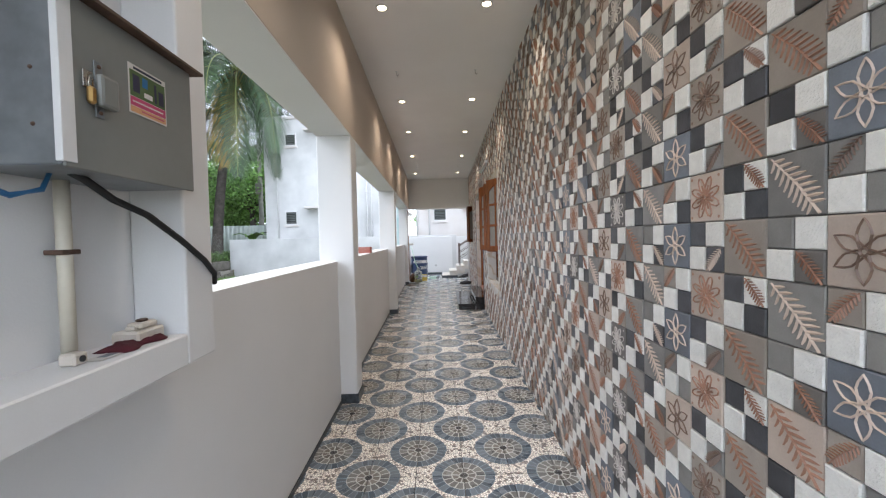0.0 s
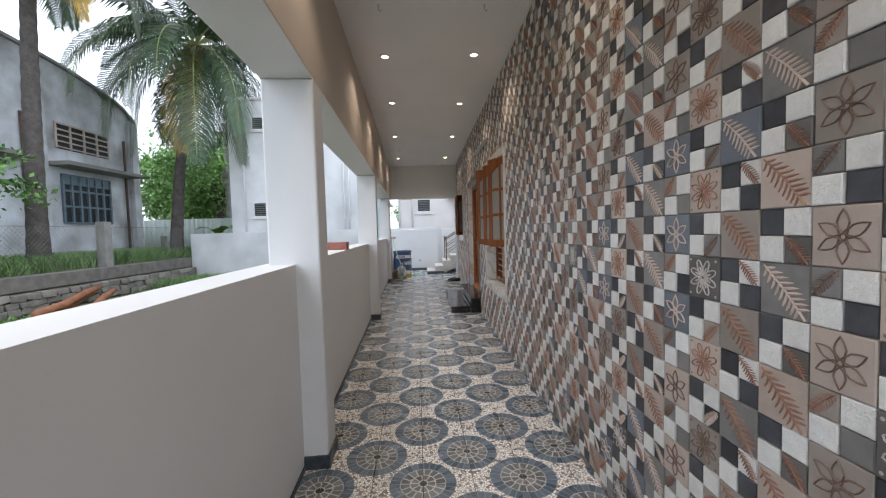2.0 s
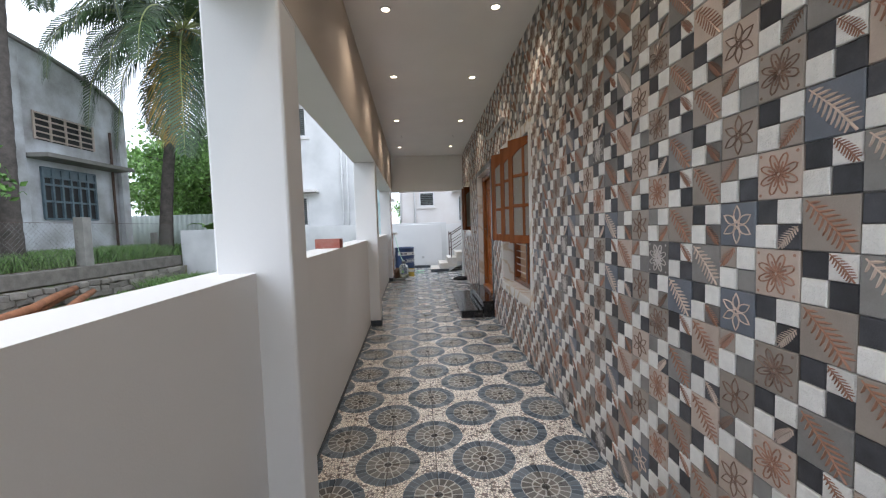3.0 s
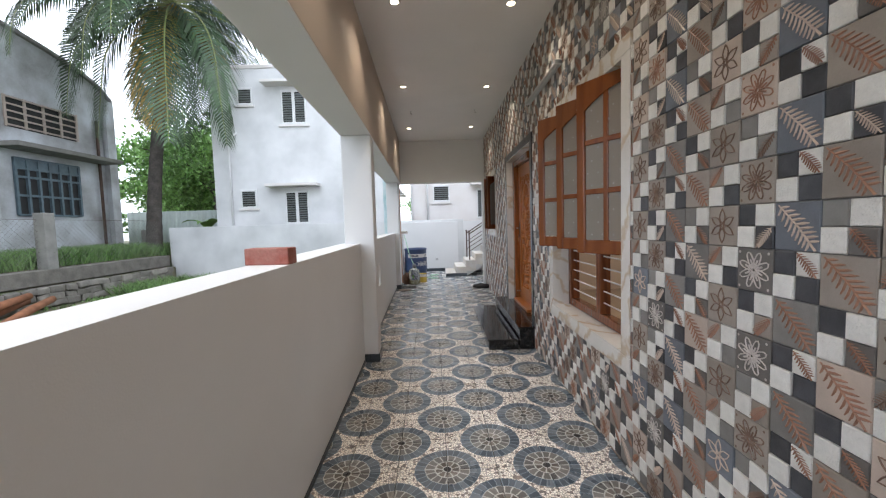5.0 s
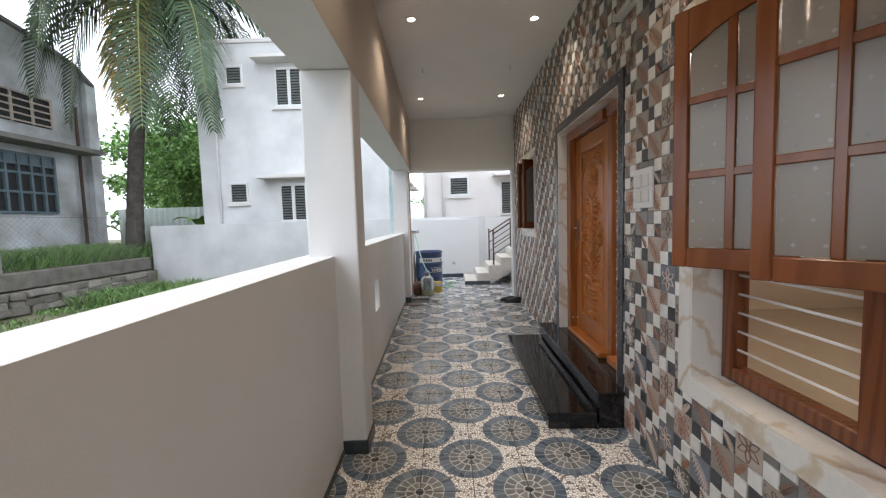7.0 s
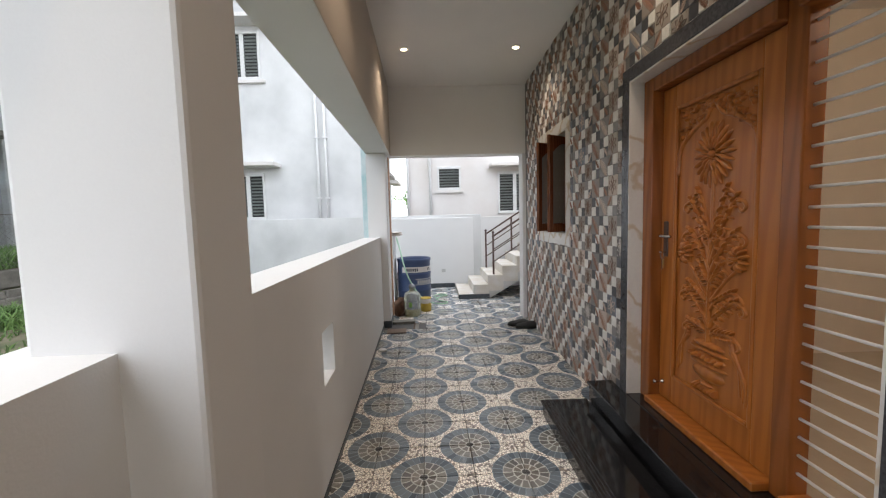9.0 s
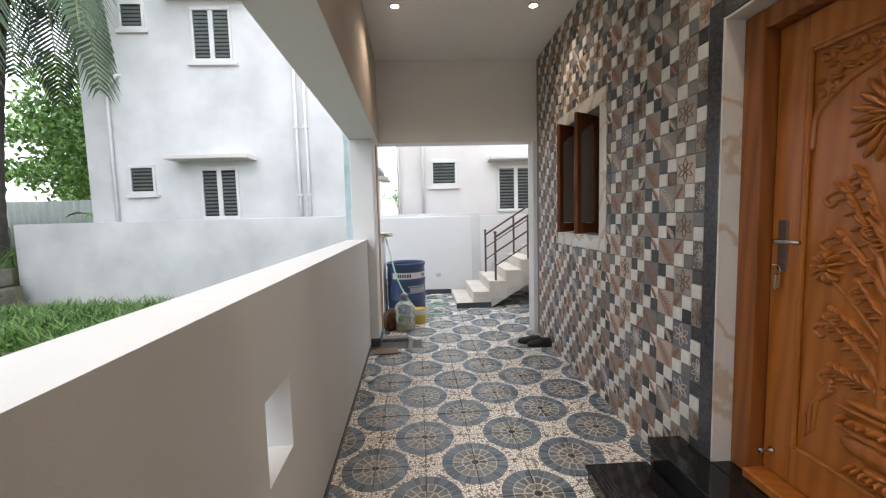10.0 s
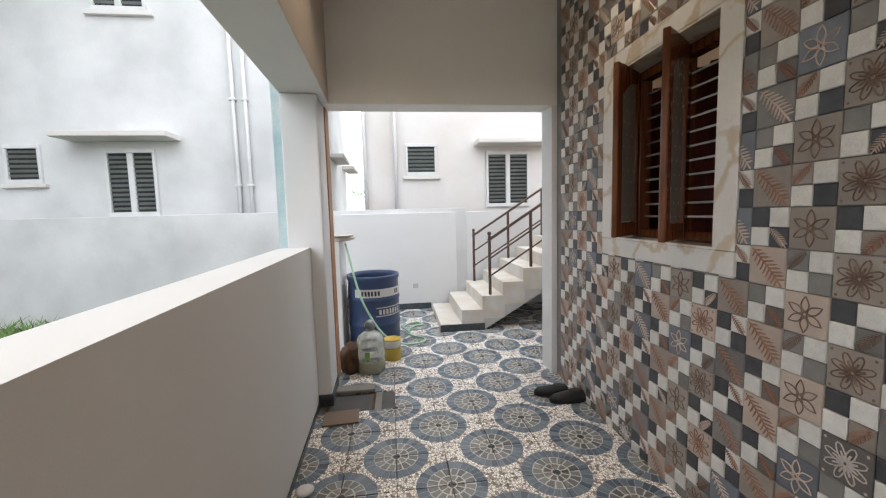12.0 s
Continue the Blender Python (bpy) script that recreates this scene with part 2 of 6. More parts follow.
M = dict(
    paint=mat("white_wall_paint", (0.70, 0.70, 0.70), 0.55, var=0.02, scale=2.2, bump=0.12, bscale=180),
    beige=mat("beige_wall_paint", (0.54, 0.465, 0.39), 0.6, var=0.02, scale=2, bump=0.1, bscale=160),
    cream=mat("ceiling_paint", (0.85, 0.83, 0.80), 0.6, var=0.02, scale=2, bump=0.08, bscale=160),
    plaster=mat("weathered_white_plaster", (0.70, 0.70, 0.70), 0.75, var=0.05, scale=1.1, bump=0.3, bscale=40, tint=(0.52, 0.525, 0.525)),
    oldplaster=mat("stained_old_plaster", (0.66, 0.69, 0.72), 0.85, var=0.12, scale=1.1, bump=0.4, bscale=22, tint=(0.30, 0.29, 0.28), patch=0.45),
    floor=floor_material(),
    grout=mat("tile_grout", (0.10, 0.10, 0.10), 0.8),
    wgrout=mat("wall_grout", (0.26, 0.25, 0.24), 0.8),
    t_white=mat("white_rough_tile", (0.78, 0.77, 0.74), 0.55, var=0.06, scale=30, bump=0.9, bscale=170, island=0.07),
    t_black=mat("charcoal_tile", (0.068, 0.070, 0.080), 0.4, var=0.2, scale=20, bump=0.2, bscale=220, island=0.3),
    t_grey=mat("grey_tile", (0.225, 0.218, 0.21), 0.45, var=0.1, scale=20, bump=0.2, bscale=220, island=0.22),
    t_taupe=mat("taupe_tile", (0.32, 0.28, 0.245), 0.45, var=0.08, scale=16, bump=0.2, bscale=200, island=0.12),
    t_beige=mat("beige_tile", (0.50, 0.415, 0.355), 0.45, var=0.08, scale=16, bump=0.2, bscale=200, island=0.12),
    t_blue=mat("slate_blue_tile", (0.165, 0.185, 0.22), 0.45, var=0.1, scale=16, bump=0.2, bscale=200, island=0.15),
    t_dark=mat("dark_taupe_tile", (0.145, 0.135, 0.127), 0.45, var=0.1, scale=16, bump=0.2, bscale=200, island=0.15),
    r_copper=mat("copper_brown_glaze", (0.36, 0.19, 0.125), 0.38, var=0.15, scale=25, bump=0.15),
    r_pale=mat("pale_pink_glaze", (0.62, 0.50, 0.42), 0.38, var=0.1, scale=25, bump=0.15),
    r_brown=mat("brown_glaze", (0.20, 0.125, 0.09), 0.38, var=0.15, scale=25, bump=0.15),
    r_white=mat("white_glaze", (0.54, 0.50, 0.47), 0.38, var=0.06, scale=25),
    marble=veined("veined_white_marble", (0.74, 0.72, 0.68), (0.56, 0.47, 0.36), 0.22, 1.6, 0.04, 11),
    granite=mat("polished_black_granite", (0.018, 0.018, 0.02), 0.08, var=0.3, scale=60, bscale=300),
    granite_f=mat("grey_black_granite_frame", (0.075, 0.075, 0.085), 0.18, var=0.3, scale=60, bscale=300),
    wood=veined("varnished_teak", (0.43, 0.148, 0.028), (0.335, 0.105, 0.018), 0.28, 6.0, 0.20, 5.0, (1.0, 1.6, 0.12)),
    framewood=veined("brown_teak_frame", (0.30, 0.098, 0.024), (0.22, 0.068, 0.016), 0.22, 6.0, 0.20, 5.0, (1.0, 1.6, 0.12)),
    darkwood=veined("dark_red_teak", (0.19, 0.062, 0.024), (0.12, 0.038, 0.016), 0.24, 9.0, 0.16, 5.0, (1.0, 1.6, 0.12)),
    sashwood=veined("brown_varnished_teak", (0.215, 0.068, 0.020), (0.165, 0.050, 0.015), 0.2, 6.0, 0.17, 5.0, (1.0, 1.6, 0.12)),
    steel=mat("white_enamel_bar", (0.72, 0.72, 0.72), 0.3, var=0.03),
    chrome=mat("brushed_steel", (0.55, 0.53, 0.5), 0.25, metal=1.0, var=0.08),
    iron=mat("brown_painted_iron", (0.10, 0.06, 0.05), 0.4, var=0.15),
    tanwall=mat("tan_room_paint", (0.60, 0.49, 0.38), 0.55, var=0.02),
    tanfloor=mat("glossy_cream_floor_tile", (0.50, 0.40, 0.30), 0.06, var=0.04),
    frost=glassy("patterned_frosted_glass", (0.44, 0.40, 0.35), 0.18, 0.5),
    lamp=glow("warm_downlight", (1.0, 0.76, 0.48), 9.0),
    soil=mat("bare_earth", (0.22, 0.18, 0.13), 0.9, var=0.25, scale=1.5, bump=0.8, bscale=25, tint=(0.06, 0.09, 0.03)),
    stone=mat("grey_rubble_stone", (0.24, 0.22, 0.19), 0.85, var=0.2, scale=5, bump=0.8, bscale=30, island=0.25),
    concrete=mat("weathered_concrete", (0.26, 0.25, 0.23), 0.85, var=0.15, scale=4, bump=0.5, bscale=40),
    leaf=mat("green_leaf", (0.16, 0.30, 0.06), 0.5, var=0.25, scale=1.2, island=0.45, tint=(0.04, 0.11, 0.02)),
    leaf_d=mat("tree_leaf", (0.22, 0.38, 0.10), 0.55, var=0.25, scale=0.6, island=0.5, tint=(0.10, 0.21, 0.045)),
    grass=mat("grass_blade", (0.18, 0.27, 0.10), 0.55, var=0.2, scale=1.0, island=0.5, tint=(0.10, 0.21, 0.04)),
    palm=mat("palm_leaflet", (0.055, 0.10, 0.04), 0.45, var=0.2, scale=1.0, island=0.4),
    palm_y=mat("yellowed_palm_leaflet", (0.36, 0.23, 0.03), 0.5, var=0.2, scale=1.0, island=0.3),
    palm_rib=mat("palm_midrib", (0.26, 0.30, 0.10), 0.5, var=0.15),
    box_grey=mat("grey_enamel_sheet", (0.20, 0.205, 0.195), 0.4, metal=0.0, var=0.04, scale=8),
    galv=mat("galvanised_sheet", (0.27, 0.29, 0.31), 0.35, metal=0.6, var=0.2, scale=7, bscale=30),
    pvc=mat("cream_pvc_pipe", (0.62, 0.58, 0.48), 0.4, var=0.05),
    black=mat("black_rubber", (0.012, 0.012, 0.013), 0.6, var=0.2),
    bluecable=mat("blue_insulation", (0.03, 0.16, 0.36), 0.4),
    maroon=mat("maroon_cloth", (0.09, 0.012, 0.02), 0.9, var=0.2, bump=0.6),
    ceramic=mat("cream_porcelain", (0.58, 0.53, 0.46), 0.35, var=0.05),
    rust=mat("rusted_steel", (0.13, 0.075, 0.05), 0.7, var=0.3, scale=20),
    brass=mat("brass", (0.55, 0.36, 0.14), 0.3, metal=1.0),
    paper=mat("paper_sticker", (0.62, 0.60, 0.58), 0.5, var=0.03),
    pr_green=mat("print_green", (0.09, 0.14, 0.05), 0.5),
    pr_pink=mat("print_pink", (0.55, 0.07, 0.18), 0.5),
    pr_dark=mat("print_dark", (0.03, 0.03, 0.07), 0.5),
    pr_orange=mat("print_orange", (0.70, 0.40, 0.20), 0.5),
    brick=mat("red_brick", (0.30, 0.085, 0.06), 0.85, var=0.2, scale=14, bump=0.7, bscale=70, tint=(0.34, 0.17, 0.14)),
    drum=mat("navy_plastic", (0.045, 0.075, 0.17), 0.38, var=0.12, scale=5),
    white=mat("white_plastic", (0.68, 0.68, 0.68), 0.4, var=0.04),
    jug=glassy("clear_pet_plastic", (0.80, 0.84, 0.80), 0.12, 0.75),
    oil=glassy("yellow_liquid", (0.72, 0.66, 0.30), 0.05, 0.6),
    tin=mat("yellow_printed_tin", (0.55, 0.40, 0.06), 0.4, var=0.1),
    hose=mat("pale_green_hose", (0.40, 0.62, 0.45), 0.4, var=0.05),
    sack=mat("brown_sacking", (0.11, 0.055, 0.03), 0.9, var=0.3, scale=9, bump=0.8),
    cementstep=mat("bare_cement_step", (0.62, 0.605, 0.58), 0.8, var=0.08, scale=5, bump=0.3, tint=(0.54, 0.49, 0.42)),
    stairside=mat("grey_cement_render", (0.50, 0.50, 0.49), 0.8, var=0.06, scale=4, bump=0.3),
    skirt=mat("blue_grey_skirting_tile", (0.06, 0.075, 0.09), 0.35, var=0.3, scale=30),
    # near-black: own colour of black parts, painted-in shade of window and vent openings
    dark=mat("black_and_unlit_void", (0.03, 0.03, 0.03), 0.8),
    slat=mat("dark_green_louvre", (0.19, 0.21, 0.205), 0.35, var=0.1),
    tealpaint=mat("aqua_primer", (0.36, 0.55, 0.58), 0.7, var=0.15, scale=5, tint=(0.6, 0.68, 0.7)),
    terracotta=mat("terracotta_primer", (0.42, 0.22, 0.12), 0.7, var=0.1),
    bluemetal=mat("blue_grey_window_steel", (0.12, 0.17, 0.20), 0.5, var=0.15),
    pinkhouse=mat("pale_pink_plaster", (0.70, 0.68, 0.67), 0.75, var=0.03, scale=1.3, bump=0.25, bscale=40, tint=(0.62, 0.58, 0.55)),
    curtain=mat("dark_red_curtain", (0.16, 0.03, 0.02), 0.8, var=0.2),
    corr=mat("pale_corrugated_sheet", (0.42, 0.48, 0.46), 0.5, var=0.08, scale=2),
    log=mat("stripped_log", (0.32, 0.13, 0.06), 0.8, var=0.2, scale=6, bump=0.4),
    bark=mat("palm_bark", (0.10, 0.085, 0.075), 0.9, var=0.25, scale=6, bump=0.9, bscale=24),
)


# ---- builders ----
def mesh_ob(name, bm, material, parent=None, label="", smooth=False):
    me = bpy.data.meshes.new(name)
    bm.normal_update()
    bm.to_mesh(me)
    bm.free()
    for m in (material if isinstance(material, (list, tuple)) else [material]):
        me.materials.append(m)
    if smooth:
        for p in me.polygons:
            p.use_smooth = True
    ob = new(name, me)
    if parent is not None:
        ob.parent = parent
    if label:
        tagged(ob, label)
    return ob


def part(name, bm, material, parent, label="", smooth=False):
    return mesh_ob(name, bm, material, parent, label, smooth)


def thing(name, label, category, m=None, group="", kind=""):
    e = new(name)
    e.empty_display_size = 0.1
    if m is not None:
        e.matrix_world = m
    return tagged(e, label, category, group, kind)


def box(bm, lo, hi, bevel=0.0, m=None, seg=1):
    """A box between two corners, optionally with bevelled edges, moved by m."""
    v = [bm.verts.new((x, y, z)) for z in (lo[2], hi[2]) for y in (lo[1], hi[1]) for x in (lo[0], hi[0])]
    f = [bm.faces.new([v[i] for i in q]) for q in ((0, 2, 3, 1), (4, 5, 7, 6), (0, 1, 5, 4), (2, 6, 7, 3), (0, 4, 6, 2), (1, 3, 7, 5))]
    if bevel:
        edges = list({e for q in f for e in q.edges})
        res = bmesh.ops.bevel(bm, geom=edges, offset=bevel, segments=seg, affect="EDGES", profile=0.5)
        v = list({x for q in res["faces"] for x in q.verts} | {x for x in v if x.is_valid})
    if m is not None:
        bmesh.ops.transform(bm, matrix=m, verts=[x for x in v if x.is_valid])
    return bm


def slab(lo, hi, bevel=0.0, m=None, seg=1):
    return box(bmesh.new(), lo, hi, bevel, m, seg)


def tube(bm, pts, r, sides=8, cap=True, taper=None):
    """A round bar along points; taper gives a radius for each point."""
    pts = [Vector(p) for p in pts]
    rings = []
    side = None
    for i, p in enumerate(pts):
        d = (pts[min(i + 1, len(pts) - 1)] - pts[max(i - 1, 0)]).normalized()
        if side is None:
            side = d.orthogonal().normalized()
        side = (side - d * side.dot(d)).normalized()
        up = d.cross(side)
        rad = taper[i] if taper else r
        rings.append([bm.verts.new(p + (side * math.cos(a) + up * math.sin(a)) * rad) for a in (2 * math.pi * k / sides for k in range(sides))])
    for a, b in zip(rings, rings[1:]):
        for k in range(sides):
            bm.faces.new((a[k], a[(k + 1) % sides], b[(k + 1) % sides], b[k]))
    if cap:
        bm.faces.new(rings[0][::-1])
        bm.faces.new(rings[-1])
    return bm


def lathe(bm, prof, sides=32, m=None, cap=True):
    """A turned body from (radius, z) pairs."""
    rings = []
    for r, z in prof:
        rings.append([bm.verts.new((r * math.cos(2 * math.pi * k / sides), r * math.sin(2 * math.pi * k / sides), z)) for k in range(sides)])
    for a, b in zip(rings, rings[1:]):
        for k in range(sides):
            bm.faces.new((a[k], a[(k + 1) % sides], b[(k + 1) % sides], b[k]))
    if cap:
        bm.faces.new(rings[0][::-1])
        bm.faces.new(rings[-1])
    if m is not None:
        bmesh.ops.transform(bm, matrix=m, verts=[v for ring in rings for v in ring])
    return bm




def wall_with_holes(lo, hi, holes, axis, m=None):
    """A wall slab whose long axis is 'x' or 'y', with rectangular openings (a0, a1, z0, z1) cut through it."""
    bm = bmesh.new()
    k = 0 if axis == "x" else 1
    cuts = sorted({lo[k], hi[k], *[c for h in holes for c in h[:2]]})
    zs = sorted({lo[2], hi[2], *[c for h in holes for c in h[2:]]})
    for a, b in zip(cuts, cuts[1:]):
        run = None
        for z0, z1 in zip(zs, zs[1:]):
            solid = not any(h[0] < (a + b) / 2 < h[1] and h[2] < (z0 + z1) / 2 < h[3] for h in holes)
            if solid:
                run = (run[0], z1) if run else (z0, z1)
            if run and (not solid or z1 == zs[-1]):
                p, q = list(lo), list(hi)
                p[k], q[k], p[2], q[2] = a, b, run[0], run[1]
                box(bm, p, q)
                run = None
    bmesh.ops.remove_doubles(bm, verts=bm.verts, dist=1e-5)
    if m is not None:
        bmesh.ops.transform(bm, matrix=m, verts=bm.verts)
    return bm


# ---- plan ----
W, CEIL, END = 2.15, 3.325, 12.21
TAN = 0.0325
LEFT = Matrix.Translation((0.5, 0, 0)) @ Matrix.Rotation(math.atan(TAN), 4, "Z")   # left side: u inward, v along
SLOPE = Matrix(((1, 0, 0, 0), (0, 1, 0, 0), (0, 0.0065, 1, -0.039), (0, 0, 0, 1)))    # the paving rises gently to the far end


def floor_z(y):
    return 0.0065 * (y - 6)


METER = LEFT @ Matrix.Translation((0.0, 0.06, -0.02))                                # the meter recess
BACK = -0.7


def left_x(y):
    return 0.5 - TAN * y


def structure(name, bm, material, label, smooth=False):
    return tagged(mesh_ob(name, bm, material, None, "", smooth), label, "structure", "", "structure")


# house wall behind the tiles, with the window, door and small window openings
OPEN = [(5.575, 6.945, 0.665, 2.36), (7.765, 9.28, 0.24, 2.365), (10.50, 11.325, 1.31, 2.34)]
structure("wall_east", wall_with_holes((W, BACK, -0.1), (W + 0.23, END + 0.25, CEIL + 0.1), OPEN, "y"), M["wgrout"], "house wall faced with patterned mosaic tiles")
# left side: parapet, beam, columns
PAR_U, COL_U = (-0.22, 0.0), (-0.16, 0.15)
COLS = [(3.40, 3.63), (7.42, 7.65), (11.95, 12.30)]
HOLE = (8.80, 9.06, 0.593, 0.896)
structure("parapet", wall_with_holes((PAR_U[0], 1.14, -0.1), (PAR_U[1], 11.95, 1.273), [HOLE], "y", LEFT), M["paint"], "white painted parapet wall along the passage")
structure("wall_meter", slab((PAR_U[0], -0.6, -0.1), (PAR_U[1], 1.14, CEIL), 0, LEFT), M["paint"], "white painted wall behind the electric meter recess")
structure("soffit_west", slab((COL_U[0] + 0.002, 1.16, 2.393), (COL_U[1] - 0.002, 12.30, 2.401), 0, LEFT), M["paint"], "white painted underside of the beam")
structure("beam_west", slab((COL_U[0], 1.16, 2.401), (COL_U[1], 12.30, CEIL), 0.004, LEFT), M["beige"], "beige painted beam over the parapet columns")
for k, (a, b) in enumerate(COLS):
    structure("column_%d" % (k + 1), slab((COL_U[0], a, -0.05), (COL_U[1] if k < 2 else 0.10, b, 2.392), 0.012, LEFT, 2), M["paint"], "white painted square column on the parapet")
structure("ceiling", slab((-0.3, BACK, CEIL), (W + 0.23, END + 0.25, CEIL + 0.12)), M["cream"], "cream painted flat ceiling with downlights")
structure("beam_end", slab((left_x(END) + 0.1, END, 2.388), (W, END + 0.23, CEIL), 0.004), M["cream"], "cream lintel wall over the passage end")
structure("jamb_end", slab((W - 0.05, END, 0), (W, END + 0.23, 2.388), 0.003), M["paint"], "white painted jamb at the passage end")
structure("ground", slab((-60, -40, -0.30), (60, 90, -0.06)), M["soil"], "earth yard with patches of grass")
structure("floor_bed", slab((-0.1, BACK, -0.055), (2.9, 14.95, -0.012), 0, SLOPE), M["grout"], "dark mortar bed under the floor tiles")


# ---- passage: skirting, lamps, frames ----
def skirting():
    for k, (a, b, u) in enumerate(((1.14, 3.39, 0.0), (3.64, 7.41, 0.0), (7.66, 11.94, 0.0))):
        structure("baseboard_%d" % (k + 1), slab((u, a, -0.01), (u + 0.008, b, 0.035), 0.002, SLOPE @ LEFT), M["skirt"], "blue-grey tile skirting along the parapet foot")
    for k, (a, b) in enumerate(COLS):
        structure("baseboard_%d" % (k + 4), slab((0.0, a - 0.010, -0.01), ((COL_U[1] if k < 2 else 0.10) + 0.010, b + 0.010, 0.085), 0.002, SLOPE @ LEFT), M["skirt"], "blue-grey tile skirting round a column foot")
    structure("baseboard_8", slab((0.5, 14.785, 0), (1.24, 14.798, 0.09), 0.002, SLOPE), M["skirt"], "blue-grey tile skirting at the compound wall")


def downlight(x, y):
    d = thing("downlight", "lit round recessed ceiling downlight with warm light", "downlight", Matrix.Translation((x, y, CEIL)), "ceiling downlights")
    bm = bmesh.new()
    lathe(bm, [(0.050, 0.0), (0.050, -0.006), (0.042, -0.010), (0.034, -0.006), (0.034, 0.0)], 24, cap=False)
    part("trim_ring", bm, M["white"], d, "white trim ring", True)
    part("lens", lathe(bmesh.new(), [(0.034, -0.004), (0.024, -0.0055), (0.001, -0.006)], 24, cap=False), M["lamp"], d, "glowing lens")
    lamp = new("lamp", bpy.data.lights.new("lamp", "SPOT"))
    lamp.data.energy, lamp.data.color = 12, (1.0, 0.80, 0.60)
    lamp.data.spot_size, lamp.data.spot_blend, lamp.data.shadow_soft_size = radians(126), 0.8, 0.035
    lamp.matrix_world = Matrix.Translation((x, y, CEIL - 0.02))


def ceiling_hook(x, y):
    h = thing("ceiling_hook", "small steel hook in the ceiling", "hook", Matrix.Translation((x, y, CEIL)), "ceiling hooks")
    bm = tube(bmesh.new(), [(0, 0, 0.0), (0, 0, -0.035), (0.012, 0, -0.05), (0.024, 0, -0.035)], 0.003, 6)
    part("hook", bm, M["chrome"], h, "", True)
    part("rosette", lathe(bmesh.new(), [(0.014, 0), (0.014, -0.004), (0.008, -0.006)], 12), M["white"], h)


def marble_frame(name, y0, y1, z0, z1, b, label):
    """A flat marble surround with mitred ends, round an opening, and marble reveals inside it."""
    f = thing(name, label, "window surround", kind="structure")
    for lo, hi in (((y0, z0), (y1, z0 + b)), ((y0, z1 - b), (y1, z1)), ((y0, z0 + b), (y0 + b, z1 - b)), ((y1 - b, z0 + b), (y1, z1 - b))):
        part("marble_strip", slab((W - 0.018, lo[0] + 0.001, lo[1] + 0.001), (W + 0.0, hi[0] - 0.001, hi[1] - 0.001), 0.002), M["marble"], f)
    t = 0.012
    for lo, hi in (((y0 + b, z0 + b), (y1 - b, z0 + b + t)), ((y0 + b, z1 - b - t), (y1 - b, z1 - b)), ((y0 + b, z0 + b + t), (y0 + b + t, z1 - b - t)), ((y1 - b - t, z0 + b + t), (y1 - b, z1 - b - t))):
        part("marble_reveal", slab((W - 0.016, lo[0], lo[1]), (W + 0.13, hi[0], hi[1])), M["marble"], f)


def grille(parent, y0, y1, z0, z1, step, x, r=0.006):
    z = z0 + step
    while z < z1 - step * 0.4:
        part("bar", tube(bmesh.new(), [(x, y0, z), (x, y1, z)], r, 8), M["steel"], parent, "", True)
        z += step


